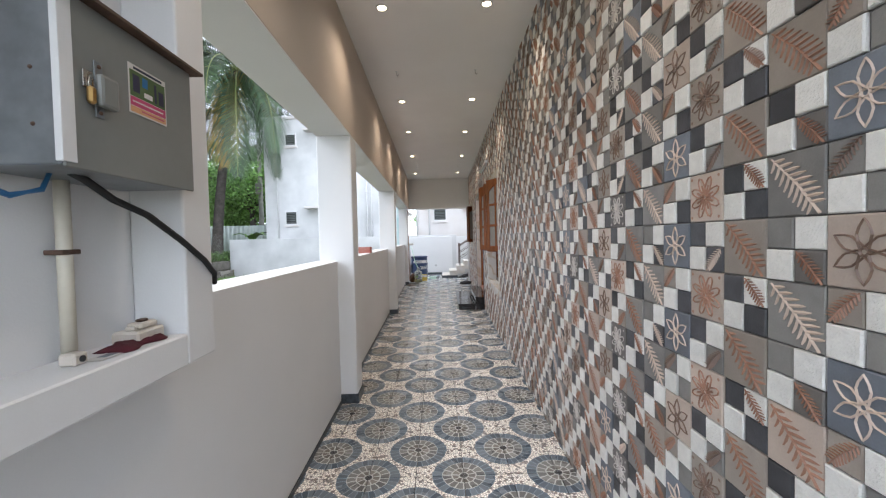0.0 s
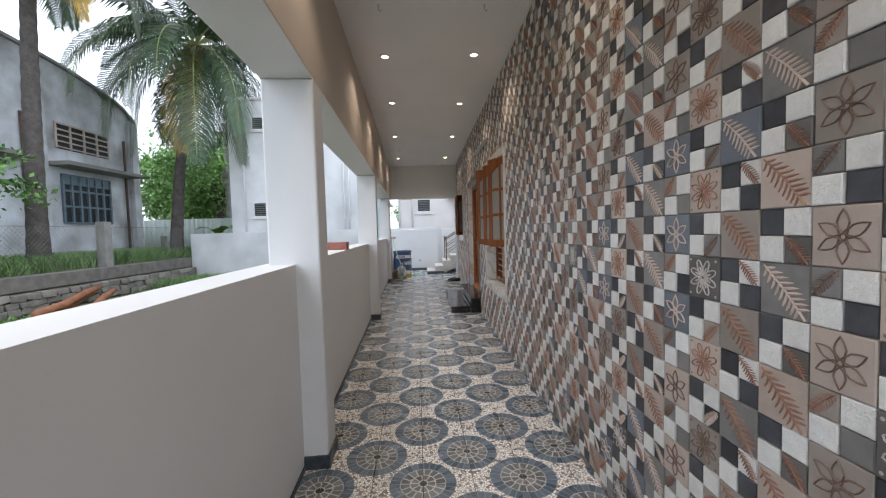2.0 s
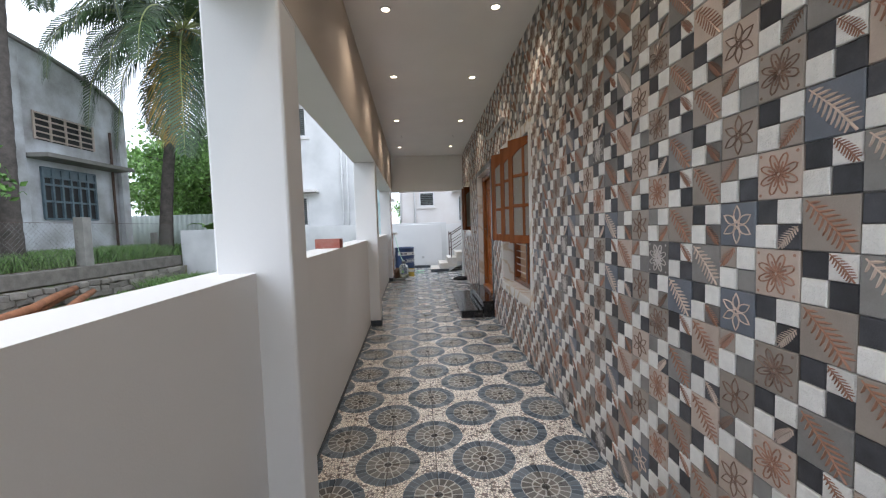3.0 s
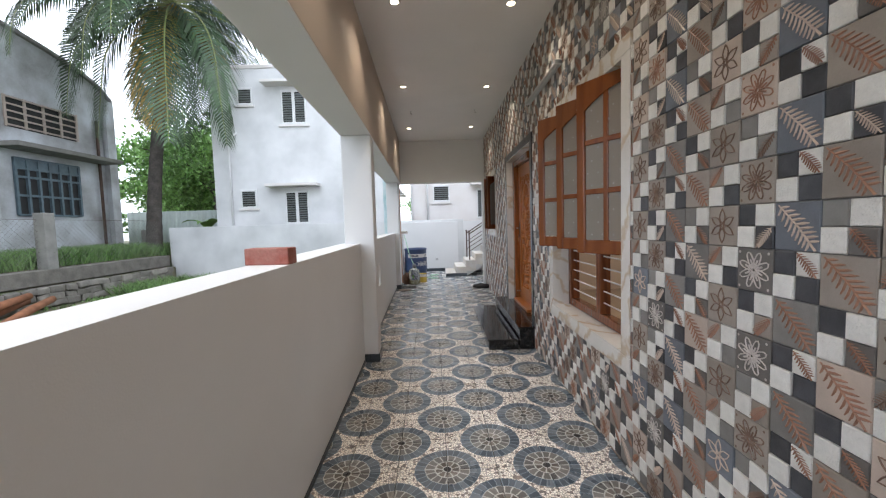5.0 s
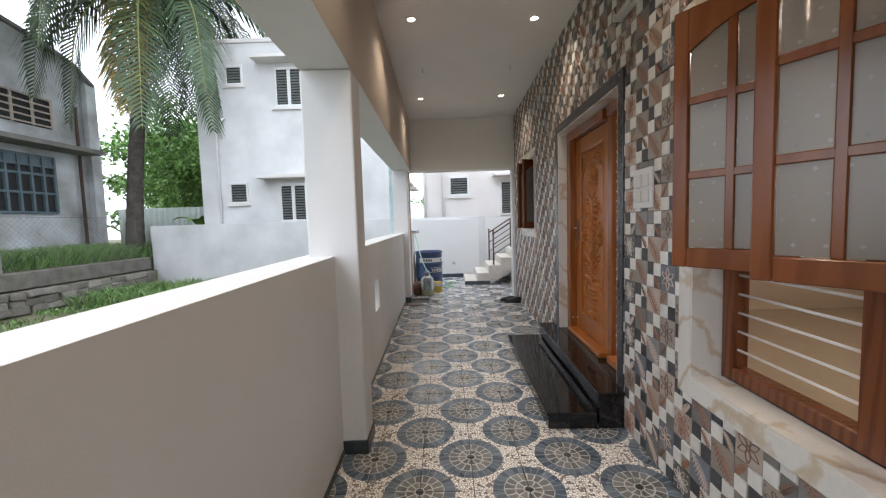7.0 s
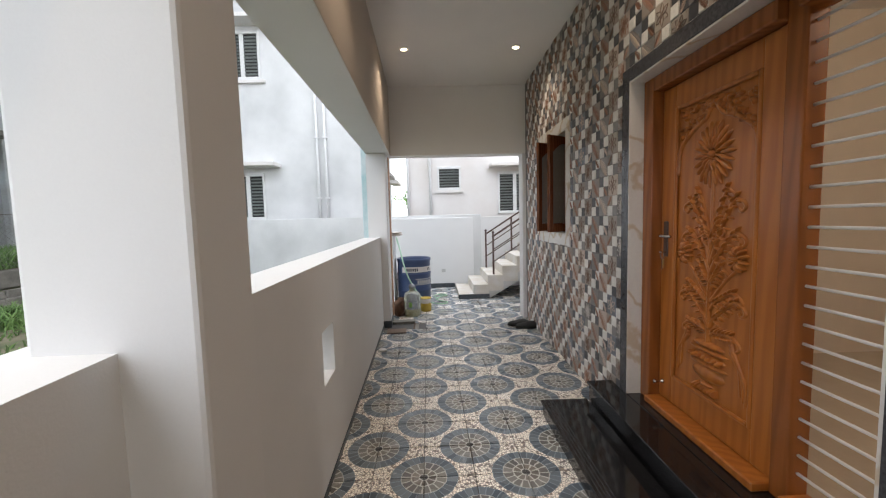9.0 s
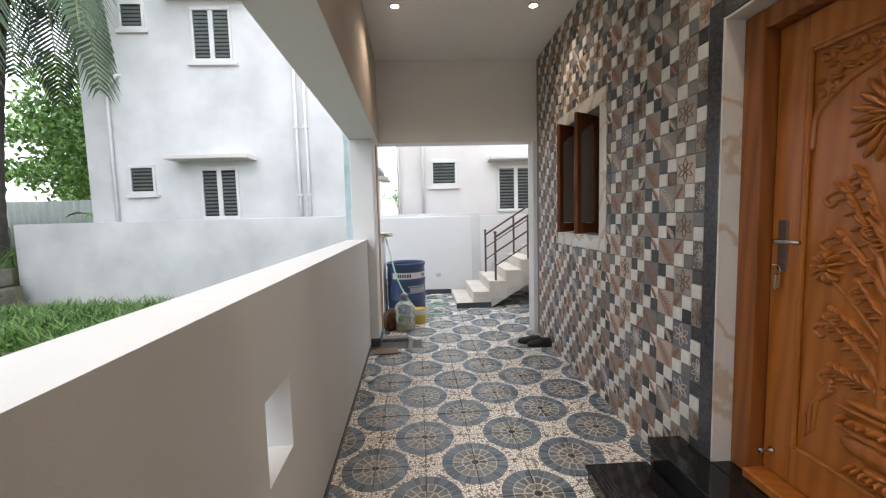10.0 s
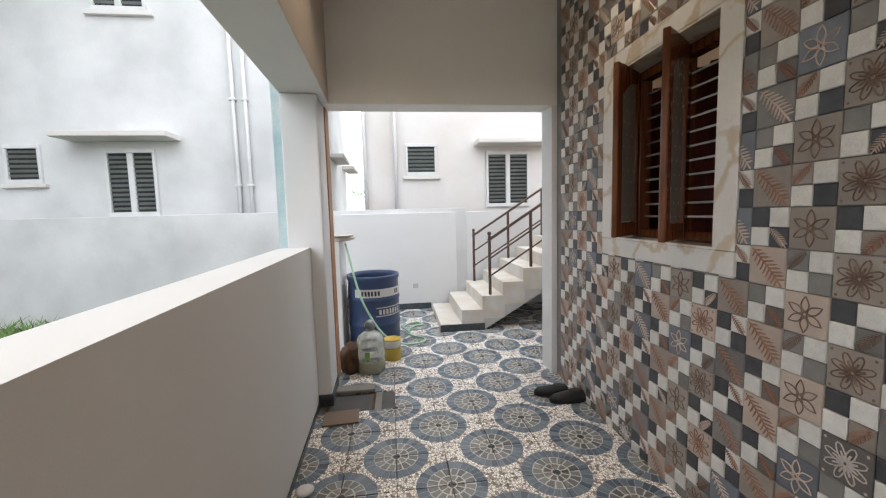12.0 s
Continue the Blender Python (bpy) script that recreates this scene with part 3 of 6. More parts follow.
def sash(name, width, height, cols, rows, arch, wood, label):
    """A casement leaf in the y-z plane from its hinge at the origin along +y; y width, z height."""
    s = thing(name, label, "window sash", group="open window sashes")
    st, th = 0.062, 0.034
    for a, b in ((0, st), (width - st, width)):
        part("stile", slab((-th / 2, a, 0), (th / 2, b, height), 0.005), wood, s)
    part("bottom_rail", slab((-th / 2 + 0.001, st, 0), (th / 2 - 0.001, width - st, 0.085), 0.005), wood, s)
    # top rail with a curved lower edge
    bm = bmesh.new()
    n = 12
    lo = []
    for k in range(n + 1):
        t = k / n
        lo.append((st + (width - 2 * st) * t, height - 0.07 - arch * t ** 2 if arch else height - 0.07))
    f0 = [bm.verts.new((-th / 2 + 0.001, y, z)) for y, z in lo] + [bm.verts.new((-th / 2 + 0.001, y, height)) for y, z in reversed(lo)]
    face = bm.faces.new(f0)
    ext = bmesh.ops.extrude_face_region(bm, geom=[face])
    bmesh.ops.translate(bm, vec=(th - 0.002, 0, 0), verts=[v for v in ext["geom"] if isinstance(v, bmesh.types.BMVert)])
    bmesh.ops.recalc_face_normals(bm, faces=bm.faces)
    part("top_rail", bm, wood, s)
    iw = width - 2 * st
    for c in range(1, cols):
        y = st + iw * c / cols
        part("glazing_bar", slab((-th / 2 + 0.004, y - 0.017, 0.085), (th / 2 - 0.004, y + 0.017, height - 0.075), 0.004), wood, s)
    for r in range(1, rows):
        z = 0.085 + (height - 0.155) * r / rows
        part("glazing_bar", slab((-th / 2 + 0.005, st, z - 0.017), (th / 2 - 0.005, width - st, z + 0.017), 0.004), wood, s)
    for c in range(cols):
        for r in range(rows):
            y0, y1 = st + iw * c / cols, st + iw * (c + 1) / cols
            z0, z1 = 0.085 + (height - 0.155) * r / rows, 0.085 + (height - 0.155) * (r + 1) / rows
            part("pane", slab((-0.003, y0 + 0.004, z0 + 0.004), (0.003, y1 - 0.004, z1 - 0.004)), M["frost"], s, "patterned frosted glass pane")
            # pressed dots of the glass
            bm = bmesh.new()
            ny, nz = max(2, int((y1 - y0) / 0.055)), int((z1 - z0) / 0.065)
            for i in range(ny):
                for j in range(nz):
                    cy, cz = y0 + (i + 0.5 + (0.25 if j % 2 else -0.15)) * (y1 - y0) / ny, z0 + (j + 0.5) * (z1 - z0) / nz
                    for q in range(1):
                        v = [bm.verts.new((-0.0042, cy + dy, cz + dz)) for dy, dz in ((-0.008, 0), (0, -0.008), (0.008, 0), (0, 0.008))]
                        bm.faces.new(v)
            tagged(part("dot_pattern", bm, M["t_grey"], s, "grey dots printed on the glass"), kind="stuff")
    return s


def big_window():
    marble_frame("window_1_surround", 5.48, 7.04, 0.57, 2.455, 0.095, "veined white marble window surround")
    y0, y1, z0, z1 = 5.588, 6.932, 0.678, 2.347
    w = thing("window_1", "dark red teak window frame with white horizontal bars", "window", kind="structure")
    x0, x1 = W + 0.13, W + 0.21
    for a, b in ((y0, y0 + 0.065), (6.225, 6.305), (y1 - 0.065, y1)):
        part("window_frame", slab((x0, a, z0), (x1, b, z1), 0.006), M["darkwood"], w)
    for a, b in ((z0, z0 + 0.065), (z1 - 0.065, z1)):
        part("window_frame", slab((x0 + 0.001, y0 + 0.065, a), (x1 - 0.001, y1 - 0.065, b), 0.006), M["darkwood"], w)
    for a, b in ((y0 + 0.05, 6.235), (6.295, y1 - 0.05)):
        grille(w, a, b, z0 + 0.06, z1 - 0.06, 0.088, x0 + 0.03)
    for y, turn in ((5.600, 30), (6.050, 30), (6.495, 35)):
        s = sash("window_sash", 0.44, 1.105, 2, 3, 0.11, M["sashwood"], "open varnished teak casement with frosted panes")
        s.matrix_world = pose(W + 0.10, y, 1.233, 0, 0, turn)


def small_window():
    marble_frame("window_2_surround", 10.395, 11.43, 1.205, 2.445, 0.105, "veined white marble small window surround")
    y0, y1, z0, z1 = 10.513, 11.312, 1.323, 2.327
    w = thing("window_2", "dark teak small window frame with steel bars", "window", kind="structure")
    x0, x1 = W + 0.13, W + 0.21
    for a, b in ((y0, y0 + 0.05), (10.90, 10.95), (y1 - 0.05, y1)):
        part("window_frame", slab((x0, a, z0), (x1, b, z1), 0.005), M["darkwood"], w)
    for a, b in ((z0, z0 + 0.05), (z1 - 0.05, z1)):
        part("window_frame", slab((x0 + 0.001, y0 + 0.05, a), (x1 - 0.001, y1 - 0.05, b), 0.005), M["darkwood"], w)
    grille(w, y0 + 0.04, y1 - 0.04, z0 + 0.05, z1 - 0.05, 0.075, x0 + 0.05)
    for y, rz in ((10.88, 126), (11.29, 126)):
        s = sash("window_sash", 0.34, 0.99, 1, 1, 0.10, M["darkwood"], "open dark teak casement with a frosted pane")
        s.matrix_world = pose(W + 0.14, y, 1.333, 0, 0, rz)


def relief_blob(bm, y, z, ry, rz, h, turn=0.0, x=0.0):
    """A low oval boss in the y-z plane, bulging to -x."""
    n, m = 14, 3
    c, s = math.cos(turn), math.sin(turn)
    rings = []
    for k in range(m):
        t = k / m
        rr, hh = math.cos(t * math.pi / 2), math.sin(t * math.pi / 2) * h * 2.2
        rings.append([bm.verts.new((x - hh, y + (math.cos(a) * ry * c - math.sin(a) * rz * s) * rr, z + (math.cos(a) * ry * s + math.sin(a) * rz * c) * rr)) for a in (2 * math.pi * i / n for i in range(n))])
    top = bm.verts.new((x - h * 2.2, y, z))
    for a, b in zip(rings, rings[1:]):
        for i in range(n):
            bm.faces.new((a[i], b[i], b[(i + 1) % n], a[(i + 1) % n]))
    for i in range(n):
        bm.faces.new((rings[-1][i], top, rings[-1][(i + 1) % n]))


def stem(bm, pts, r0, r1, x=0.0):
    """A half-round carved stem through (y, z) points, smoothed."""
    P = [Vector((x, *p)) for p in pts]
    line = []
    for i in range(len(P) - 1):
        p0, p1, p2, p3 = P[max(i - 1, 0)], P[i], P[i + 1], P[min(i + 2, len(P) - 1)]
        for k in range(6):
            t = k / 6
            line.append(0.5 * ((2 * p1) + (p2 - p0) * t + (2 * p0 - 5 * p1 + 4 * p2 - p3) * t * t + (3 * p1 - p0 - 3 * p2 + p3) * t ** 3))
    line.append(P[-1])
    n = len(line)
    tube(bm, line, 0, 8, True, [1.5 * (r0 + (r1 - r0) * k / (n - 1)) for k in range(n)])


def front_door():
    g = thing("door_1_surround", "grey-black granite door surround with marble reveals", "door surround", kind="structure")
    y0, y1, zt = 7.685, 9.36, 2.44
    b = 0.085
    part("granite_strip", slab((W - 0.022, y0, 0.268), (W, y0 + b, zt), 0.003), M["granite_f"], g)
    part("granite_strip", slab((W - 0.022, y1 - b, 0.268), (W, y1, zt), 0.003), M["granite_f"], g)
    part("granite_strip", slab((W - 0.022, y0 + b + 0.001, zt - b), (W, y1 - b - 0.001, zt), 0.003), M["granite_f"], g)
    part("marble_reveal", slab((W - 0.018, y1 - b - 0.012, 0.272), (W + 0.085, y1 - b - 0.001, zt - b)), M["marble"], g)
    part("marble_reveal", slab((W - 0.018, y0 + b + 0.001, 0.272), (W + 0.085, y0 + b + 0.012, zt - b)), M["marble"], g)
    part("marble_reveal", slab((W - 0.018, y0 + b + 0.013, zt - b - 0.012), (W + 0.085, y1 - b - 0.013, zt - b - 0.001)), M["marble"], g)
    d = thing("door_1", "carved varnished teak front door, closed, with a barred side light", "door", kind="structure")
    x0, x1 = W + 0.072, W + 0.205
    top = zt - b - 0.014
    for a, c in ((7.783, 7.85), (8.20, 8.29), (9.16, 9.262)):
        part("door_frame", slab((x0 + (0.045 if 8.0 < a < 9.0 else 0.0), a, 0.272), (x1, c, top), 0.008, None, 2), M["framewood"], d)
    part("door_frame", slab((x0 + 0.001, 7.85, top - 0.085), (x1, 8.20, top), 0.006), M["framewood"], d)
    part("door_frame", slab((x0 + 0.001, 8.29, top - 0.085), (x1, 9.16, top), 0.006), M["framewood"], d)
    part("threshold", slab((x0 - 0.03, 8.291, 0.272), (x1, 9.159, 0.315), 0.006), M["wood"], d)
    part("threshold", slab((x0 + 0.001, 7.851, 0.272), (x1, 8.199, 0.33), 0.006), M["wood"], d)
    grille(d, 7.82, 8.225, 0.34, top - 0.08, 0.078, x0 + 0.085, 0.0065)
    ly0, ly1, lz0, lz1 = 8.295, 9.155, 0.32, top - 0.09
    leaf = part("door_leaf", slab((x0 + 0.082, ly0, lz0), (x0 + 0.122, ly1, lz1), 0.003), M["wood"], d)
    xs = x0 + 0.082
    sw = 0.125
    for lo, hi in (((ly0, lz0), (ly0 + sw, lz1)), ((ly1 - sw, lz0), (ly1, lz1)), ((ly0 + sw, lz0), (ly1 - sw, lz0 + 0.16)), ((ly0 + sw, lz1 - 0.13), (ly1 - sw, lz1))):
        part("door_rail", slab((xs - 0.014, lo[0], lo[1]), (xs + 0.004, hi[0], hi[1]), 0.006, None, 2), M["wood"], leaf)
    py0, py1, pz0, pz1 = ly0 + sw, ly1 - sw, lz0 + 0.16, lz1 - 0.13
    for lo, hi in (((py0, pz0), (py0 + 0.022, pz1)), ((py1 - 0.022, pz0), (py1, pz1)), ((py0 + 0.022, pz0), (py1 - 0.022, pz0 + 0.022)), ((py0 + 0.022, pz1 - 0.022), (py1 - 0.022, pz1))):
        part("panel_moulding", slab((xs - 0.020, lo[0], lo[1]), (xs - 0.001, hi[0], hi[1]), 0.008, None, 2), M["wood"], leaf)
    cy = (py0 + py1) / 2
    P = lambda a, z: (cy + a, z)
    # carved sunflower
    bm = bmesh.new()
    fz = 1.80
    for k in range(22):
        a = 2 * math.pi * k / 22
        q = 0.094 + 0.008 * (k % 2)
        relief_blob(bm, cy + math.cos(a) * q, fz + math.sin(a) * q * 1.2, 0.056, 0.0125, 0.009, math.atan2(math.sin(a) * 1.15, math.cos(a)), xs)
    for k in range(16):
        a = 2 * math.pi * (k + 0.5) / 16
        relief_blob(bm, cy + math.cos(a) * 0.055, fz + math.sin(a) * 0.065, 0.036, 0.009, 0.012, math.atan2(math.sin(a) * 1.15, math.cos(a)), xs)
    relief_blob(bm, cy, fz, 0.020, 0.022, 0.015, 0, xs)
    part("carved_flower", bm, M["wood"], leaf, "carved sunflower", True)
    bm = bmesh.new()
    stem(bm, [P(0, 0.78), P(0.004, 1.05), P(-0.004, 1.35), P(0, 1.70)], 0.011, 0.006, xs)
    for sgn in (-1, 1):
        for z, w, h, r in ((1.22, 0.20, 0.33, 0.009), (1.30, 0.13, 0.30, 0.008), (1.18, 0.21, 0.20, 0.009), (0.98, 0.20, 0.10, 0.008), (0.88, 0.22, 0.16, 0.010), (0.84, 0.19, 0.02, 0.008), (1.08, 0.10, 0.12, 0.007), (1.32, 0.07, 0.10, 0.006)):
            tip = sgn * (w + 0.022)
            stem(bm, [P(0, z), P(sgn * w * 0.30, z + h * 0.45 + 0.02), P(sgn * w * 0.72, z + h * 0.92 + 0.02), P(sgn * w, z + h), P(tip, z + h - 0.028), P(sgn * (w - 0.002), z + h - 0.050), P(sgn * (w - 0.022), z + h - 0.034)], r, 0.005, xs)
            for q in range(6):
                t = 0.22 + 0.13 * q
                by, bz = sgn * w * t, z + h * min(1.0, t * 1.25) + 0.018
                relief_blob(bm, cy + by, bz + 0.016, 0.030 * (1.15 - 0.6 * t), 0.0075, 0.011, math.atan2(0.8, sgn * 0.75), xs)
                relief_blob(bm, cy + by + sgn * 0.012, bz - 0.020, 0.024 * (1.15 - 0.6 * t), 0.0065, 0.009, math.atan2(-0.35, sgn * 0.9), xs)
        stem(bm, [P(0, 1.02), P(sgn * 0.10, 1.14), P(sgn * 0.185, 1.22)], 0.007, 0.005, xs)
        # leaves hanging at the foot
        for k in range(3):
            stem(bm, [P(sgn * 0.16, 0.84 - 0.02 * k), P(sgn * (0.21 + 0.02 * k), 0.74 - 0.03 * k), P(sgn * (0.225 + 0.015 * k), 0.60 - 0.02 * k)], 0.009, 0.004, xs)
    part("carved_stems", bm, M["wood"], leaf, "carved scrolling stems and leaves", True)
    for sgn in (-1, 1):
        bm = bmesh.new()
        for k in range(11):
            a = 2 * math.pi * k / 11
            relief_blob(bm, cy + sgn * 0.195 + math.cos(a) * 0.034, 1.27 + math.sin(a) * 0.042, 0.026, 0.010, 0.017, a, xs)
        relief_blob(bm, cy + sgn * 0.195, 1.27, 0.014, 0.015, 0.022, 0, xs)
        part("carved_flower", bm, M["wood"], leaf, "small carved flower", True)
    bm = bmesh.new()
    for z, w, h in ((0.535, 0.085, 0.014), (0.565, 0.05, 0.016), (0.625, 0.125, 0.042), (0.675, 0.145, 0.016), (0.715, 0.13, 0.022), (0.755, 0.15, 0.012), (0.785, 0.12, 0.02)):
        relief_blob(bm, cy, z, w, h, 0.012, 0, xs)
    for k in range(7):
        relief_blob(bm, cy - 0.105 + 0.035 * k, 0.715, 0.012, 0.016, 0.024, 0, xs)
        relief_blob(bm, cy - 0.075 + 0.025 * k, 0.54, 0.009, 0.022, 0.020, 0.1 * (k - 3), xs)
    part("carved_pot", bm, M["wood"], leaf, "carved flower pot", True)
    # arch of foliage at the top of the panel
    bm = bmesh.new()
    arch = [P(-0.285, 1.72), P(-0.27, 1.86), P(-0.20, 1.93), P(-0.13, 1.97), P(-0.06, 2.0), P(0, 2.07), P(0.06, 2.0), P(0.13, 1.97), P(0.20, 1.93), P(0.27, 1.86), P(0.285, 1.72)]
    stem(bm, arch, 0.009, 0.009, xs)
    rng = random.Random(3)
    for k in range(90):
        a = rng.uniform(-0.27, 0.27)
        base = 2.05 - 0.9 * abs(a) ** 1.25
        z = rng.uniform(base - 0.01, pz1 - 0.04)
        if z > base - 0.02:
            relief_blob(bm, cy + a, z, 0.019, 0.010, 0.009, rng.uniform(0, 3.1), xs)
    part("carved_arch", bm, M["wood"], leaf, "carved foliage arch", True)
    # lever lock, key ring and a bolt
    hy, hz = ly1 - 0.055, 1.36
    part("door_handle", slab((xs - 0.022, hy - 0.022, hz - 0.13), (xs - 0.013, hy + 0.022, hz + 0.09), 0.004), M["iron"], leaf, "dark bronze lock plate")
    bm = tube(bmesh.new(), [(xs - 0.02, hy, hz), (xs - 0.06, hy, hz), (xs - 0.065, hy - 0.02, hz), (xs - 0.065, hy - 0.12, hz)], 0.009, 10)
    part("door_handle", bm, M["chrome"], leaf, "steel lever", True)
    keys = thing("key_ring", "bunch of brass and steel keys hanging in the lock", "keys")
    bm = tube(bmesh.new(), [(xs - 0.04 + 0.0, hy + 0.018 * math.cos(a), hz - 0.125 + 0.022 * math.sin(a)) for a in np.linspace(0, 6.28, 17)], 0.002, 6)
    part("ring", bm, M["chrome"], keys, "", True)
    part("key", slab((xs - 0.052, hy - 0.012, hz - 0.105), (xs - 0.020, hy + 0.012, hz - 0.098), 0.001), M["chrome"], keys)
    part("key", slab((xs - 0.043, hy - 0.018, hz - 0.20), (xs - 0.038, hy - 0.002, hz - 0.145), 0.001), M["brass"], keys)
    part("key", slab((xs - 0.036, hy + 0.002, hz - 0.21), (xs - 0.031, hy + 0.016, hz - 0.145), 0.001), M["chrome"], keys)
    bm = lathe(bmesh.new(), [(0.014, 0), (0.014, 0.008), (0.006, 0.012), (0.006, 0.04), (0.012, 0.045), (0.012, 0.06)], 12, pose(xs - 0.014, ly1 - 0.045, 0.42, 0, -90, 0))
    part("door_stop", bm, M["chrome"], leaf, "steel door stop", True)


def door_steps():
    s = thing("door_steps", "two polished black granite steps before the front door", "steps", Matrix.Translation((0, 0, 0.014)))
    y0, y1 = 7.652, 9.50
    lower = part("lower_step", slab((1.615, y0 + 0.004, 0.0), (1.949, y1, 0.098), 0.004), M["granite"], s, "lower black granite step")
    part("tread", slab((1.600, y0, 0.098), (1.949, y1 + 0.004, 0.116), 0.003), M["granite"], s)
    for k in range(4):
        part("groove_line", slab((1.62 + 0.02 * k, y0 + 0.01, 0.1162), (1.625 + 0.02 * k, y1 - 0.01, 0.1172)), M["granite_f"], s, "rough anti-slip line")
    part("upper_step", slab((1.965, y0 + 0.004, 0.0), (W - 0.016, y1, 0.232), 0.004), M["granite"], s, "upper black granite step")
    part("tread", slab((1.950, y0, 0.232), (W - 0.014, y1 + 0.004, 0.252), 0.003), M["granite"], s)
    structure("trim_door_sill", slab((W - 0.013, 7.77, 0.255), (W + 0.225, 9.275, 0.270), 0.002), M["granite"], "black granite door sill")


def switch_plate():
    s = thing("switch_plate", "white electric switch plate on the tiled wall", "switch")
    x = W - 0.014
    part("plate", slab((x - 0.014, 7.295, 1.512), (x, 7.52, 1.745), 0.004, None, 2), M["white"], s)
    for i in range(2):
        for j in range(2):
            part("rocker", slab((x - 0.020, 7.325 + 0.09 * i, 1.545 + 0.09 * j), (x - 0.013, 7.40 + 0.09 * i, 1.62 + 0.09 * j), 0.002), M["paper"], s)


def tube_light():
    t = thing("tube_light", "unlit white batten tube light on the tiled wall", "tube light")
    x = W - 0.012
    part("batten", slab((x - 0.035, 6.62, 2.738), (x, 7.72, 2.775), 0.006, None, 2), M["white"], t)
    part("tube", tube(bmesh.new(), [(x - 0.048, 6.64, 2.756), (x - 0.048, 7.70, 2.756)], 0.012, 12), M["paper"], t, "", True)
    for y in (6.62, 7.70):
        part("end_cap", slab((x - 0.065, y, 2.735), (x - 0.002, y + 0.022, 2.778), 0.004), M["white"], t)


def meter_corner():
    """The projecting frame of the meter recess, the meter box in it and what lies on the sill."""
    u0, u1 = 0.0, COL_U[1]
    structure("pillar_meter", slab((u0, 0.965, 1.135), (u1, 1.10, CEIL - 0.001), 0.006, METER, 2), M["paint"], "white painted pillar beside the meter recess")
    structure("recess_sill", slab((u0, -0.6, 1.135), (u1 - 0.0005, 0.964, 1.225), 0.004, METER), M["paint"], "white painted sill under the meter box")
    structure("recess_head", slab((u0, -0.6, 2.30), (u1 - 0.0005, 0.964, CEIL - 0.001), 0.004, METER), M["beige"], "beige wall over the meter recess")
    b = thing("meter_box", "grey sheet-metal electric meter box with a padlocked door", "meter box", METER)
    fu = 0.20
    part("body", slab((0.005, 0.558, 1.628), (fu - 0.006, 0.935, 1.94), 0.003), M["galv"], b, "galvanised box body")
    part("front", slab((fu - 0.006, 0.560, 1.624), (fu, 0.938, 1.945), 0.003), M["box_grey"], b, "grey enamelled door")
    part("edge_strip", slab((fu - 0.012, 0.555, 1.634), (fu + 0.002, 0.584, 1.938), 0.001), M["white"], b, "white folded edge")
    for z in (1.70, 1.80):
        part("rivet", lathe(bmesh.new(), [(0.004, 0), (0.003, 0.002), (0.0005, 0.003)], 10, pose(0.15, 0.558, z, 90, 0, 0)), M["rust"], b)
    part("cover", slab((-0.0, 0.525, 1.946), (fu + 0.022, 0.962, 1.954), 0.001), M["rust"], b, "dark rain cover")
    part("hasp", slab((fu + 0.001, 0.626, 1.733), (fu + 0.004, 0.646, 1.842), 0.001), M["galv"], b, "steel hasp plate")
    for z in (1.742, 1.832):
        part("screw", lathe(bmesh.new(), [(0.004, 0), (0.004, 0.002), (0.001, 0.003)], 10, pose(fu + 0.004, 0.636, z, 0, 90, 0)), M["rust"], b)
    part("hasp", slab((fu + 0.004, 0.622, 1.752), (fu + 0.020, 0.668, 1.816), 0.007, None, 2), M["box_grey"], b, "steel hasp cover")
    part("lock_plate", slab((fu + 0.003, 0.598, 1.782), (fu + 0.006, 0.622, 1.815), 0.001), M["chrome"], b, "bright steel lock plate")
    part("padlock", slab((fu + 0.004, 0.602, 1.752), (fu + 0.016, 0.618, 1.785), 0.004), M["brass"], b, "small brass padlock")
    part("padlock", tube(bmesh.new(), [(fu + 0.01, 0.605, 1.78), (fu + 0.01, 0.605, 1.80), (fu + 0.01, 0.615, 1.80), (fu + 0.01, 0.615, 1.78)], 0.002, 8), M["chrome"], b, "steel shackle", True)
    st = thing("sticker", "torn printed paper sticker on the meter box", "sticker", METER)
    y0, z0, w, h = 0.715, 1.772, 0.118, 0.108
    x = fu + 0.0008
    part("paper", slab((x, y0, z0), (x + 0.0006, y0 + w, z0 + h)), M["paper"], st)
    def band(a0, a1, b0, b1, m):
        part("print", slab((x + 0.0007, y0 + w * a0, z0 + h * b0), (x + 0.0011, y0 + w * a1, z0 + h * b1)), M[m], st)
    band(0.03, 0.97, 0.35, 0.88, "pr_green")
    band(0.03, 0.97, 0.16, 0.34, "pr_pink")
    band(0.03, 0.97, 0.03, 0.15, "pr_orange")
    def mark(a0, a1, b0, b1, m):
        part("print", slab((x + 0.0012, y0 + w * a0, z0 + h * b0), (x + 0.0015, y0 + w * a1, z0 + h * b1)), M[m], st)
    mark(0.10, 0.27, 0.45, 0.80, "pr_dark"); mark(0.34, 0.48, 0.62, 0.82, "bluecable"); mark(0.38, 0.60, 0.42, 0.52, "paper")
    mark(0.66, 0.72, 0.40, 0.80, "pr_dark"); mark(0.78, 0.92, 0.40, 0.70, "pr_dark"); mark(0.08, 0.90, 0.235, 0.265, "paper"); mark(0.30, 0.92, 0.08, 0.105, "pr_pink")
    mark(0.12, 0.88, 0.91, 0.96, "pr_dark")
    p = thing("conduit", "cream pvc conduit clipped to the recess wall", "conduit", METER)
    part("pipe", tube(bmesh.new(), [(0.03, 0.735, 1.225), (0.03, 0.735, 1.645)], 0.0145, 16), M["pvc"], p, "", True)
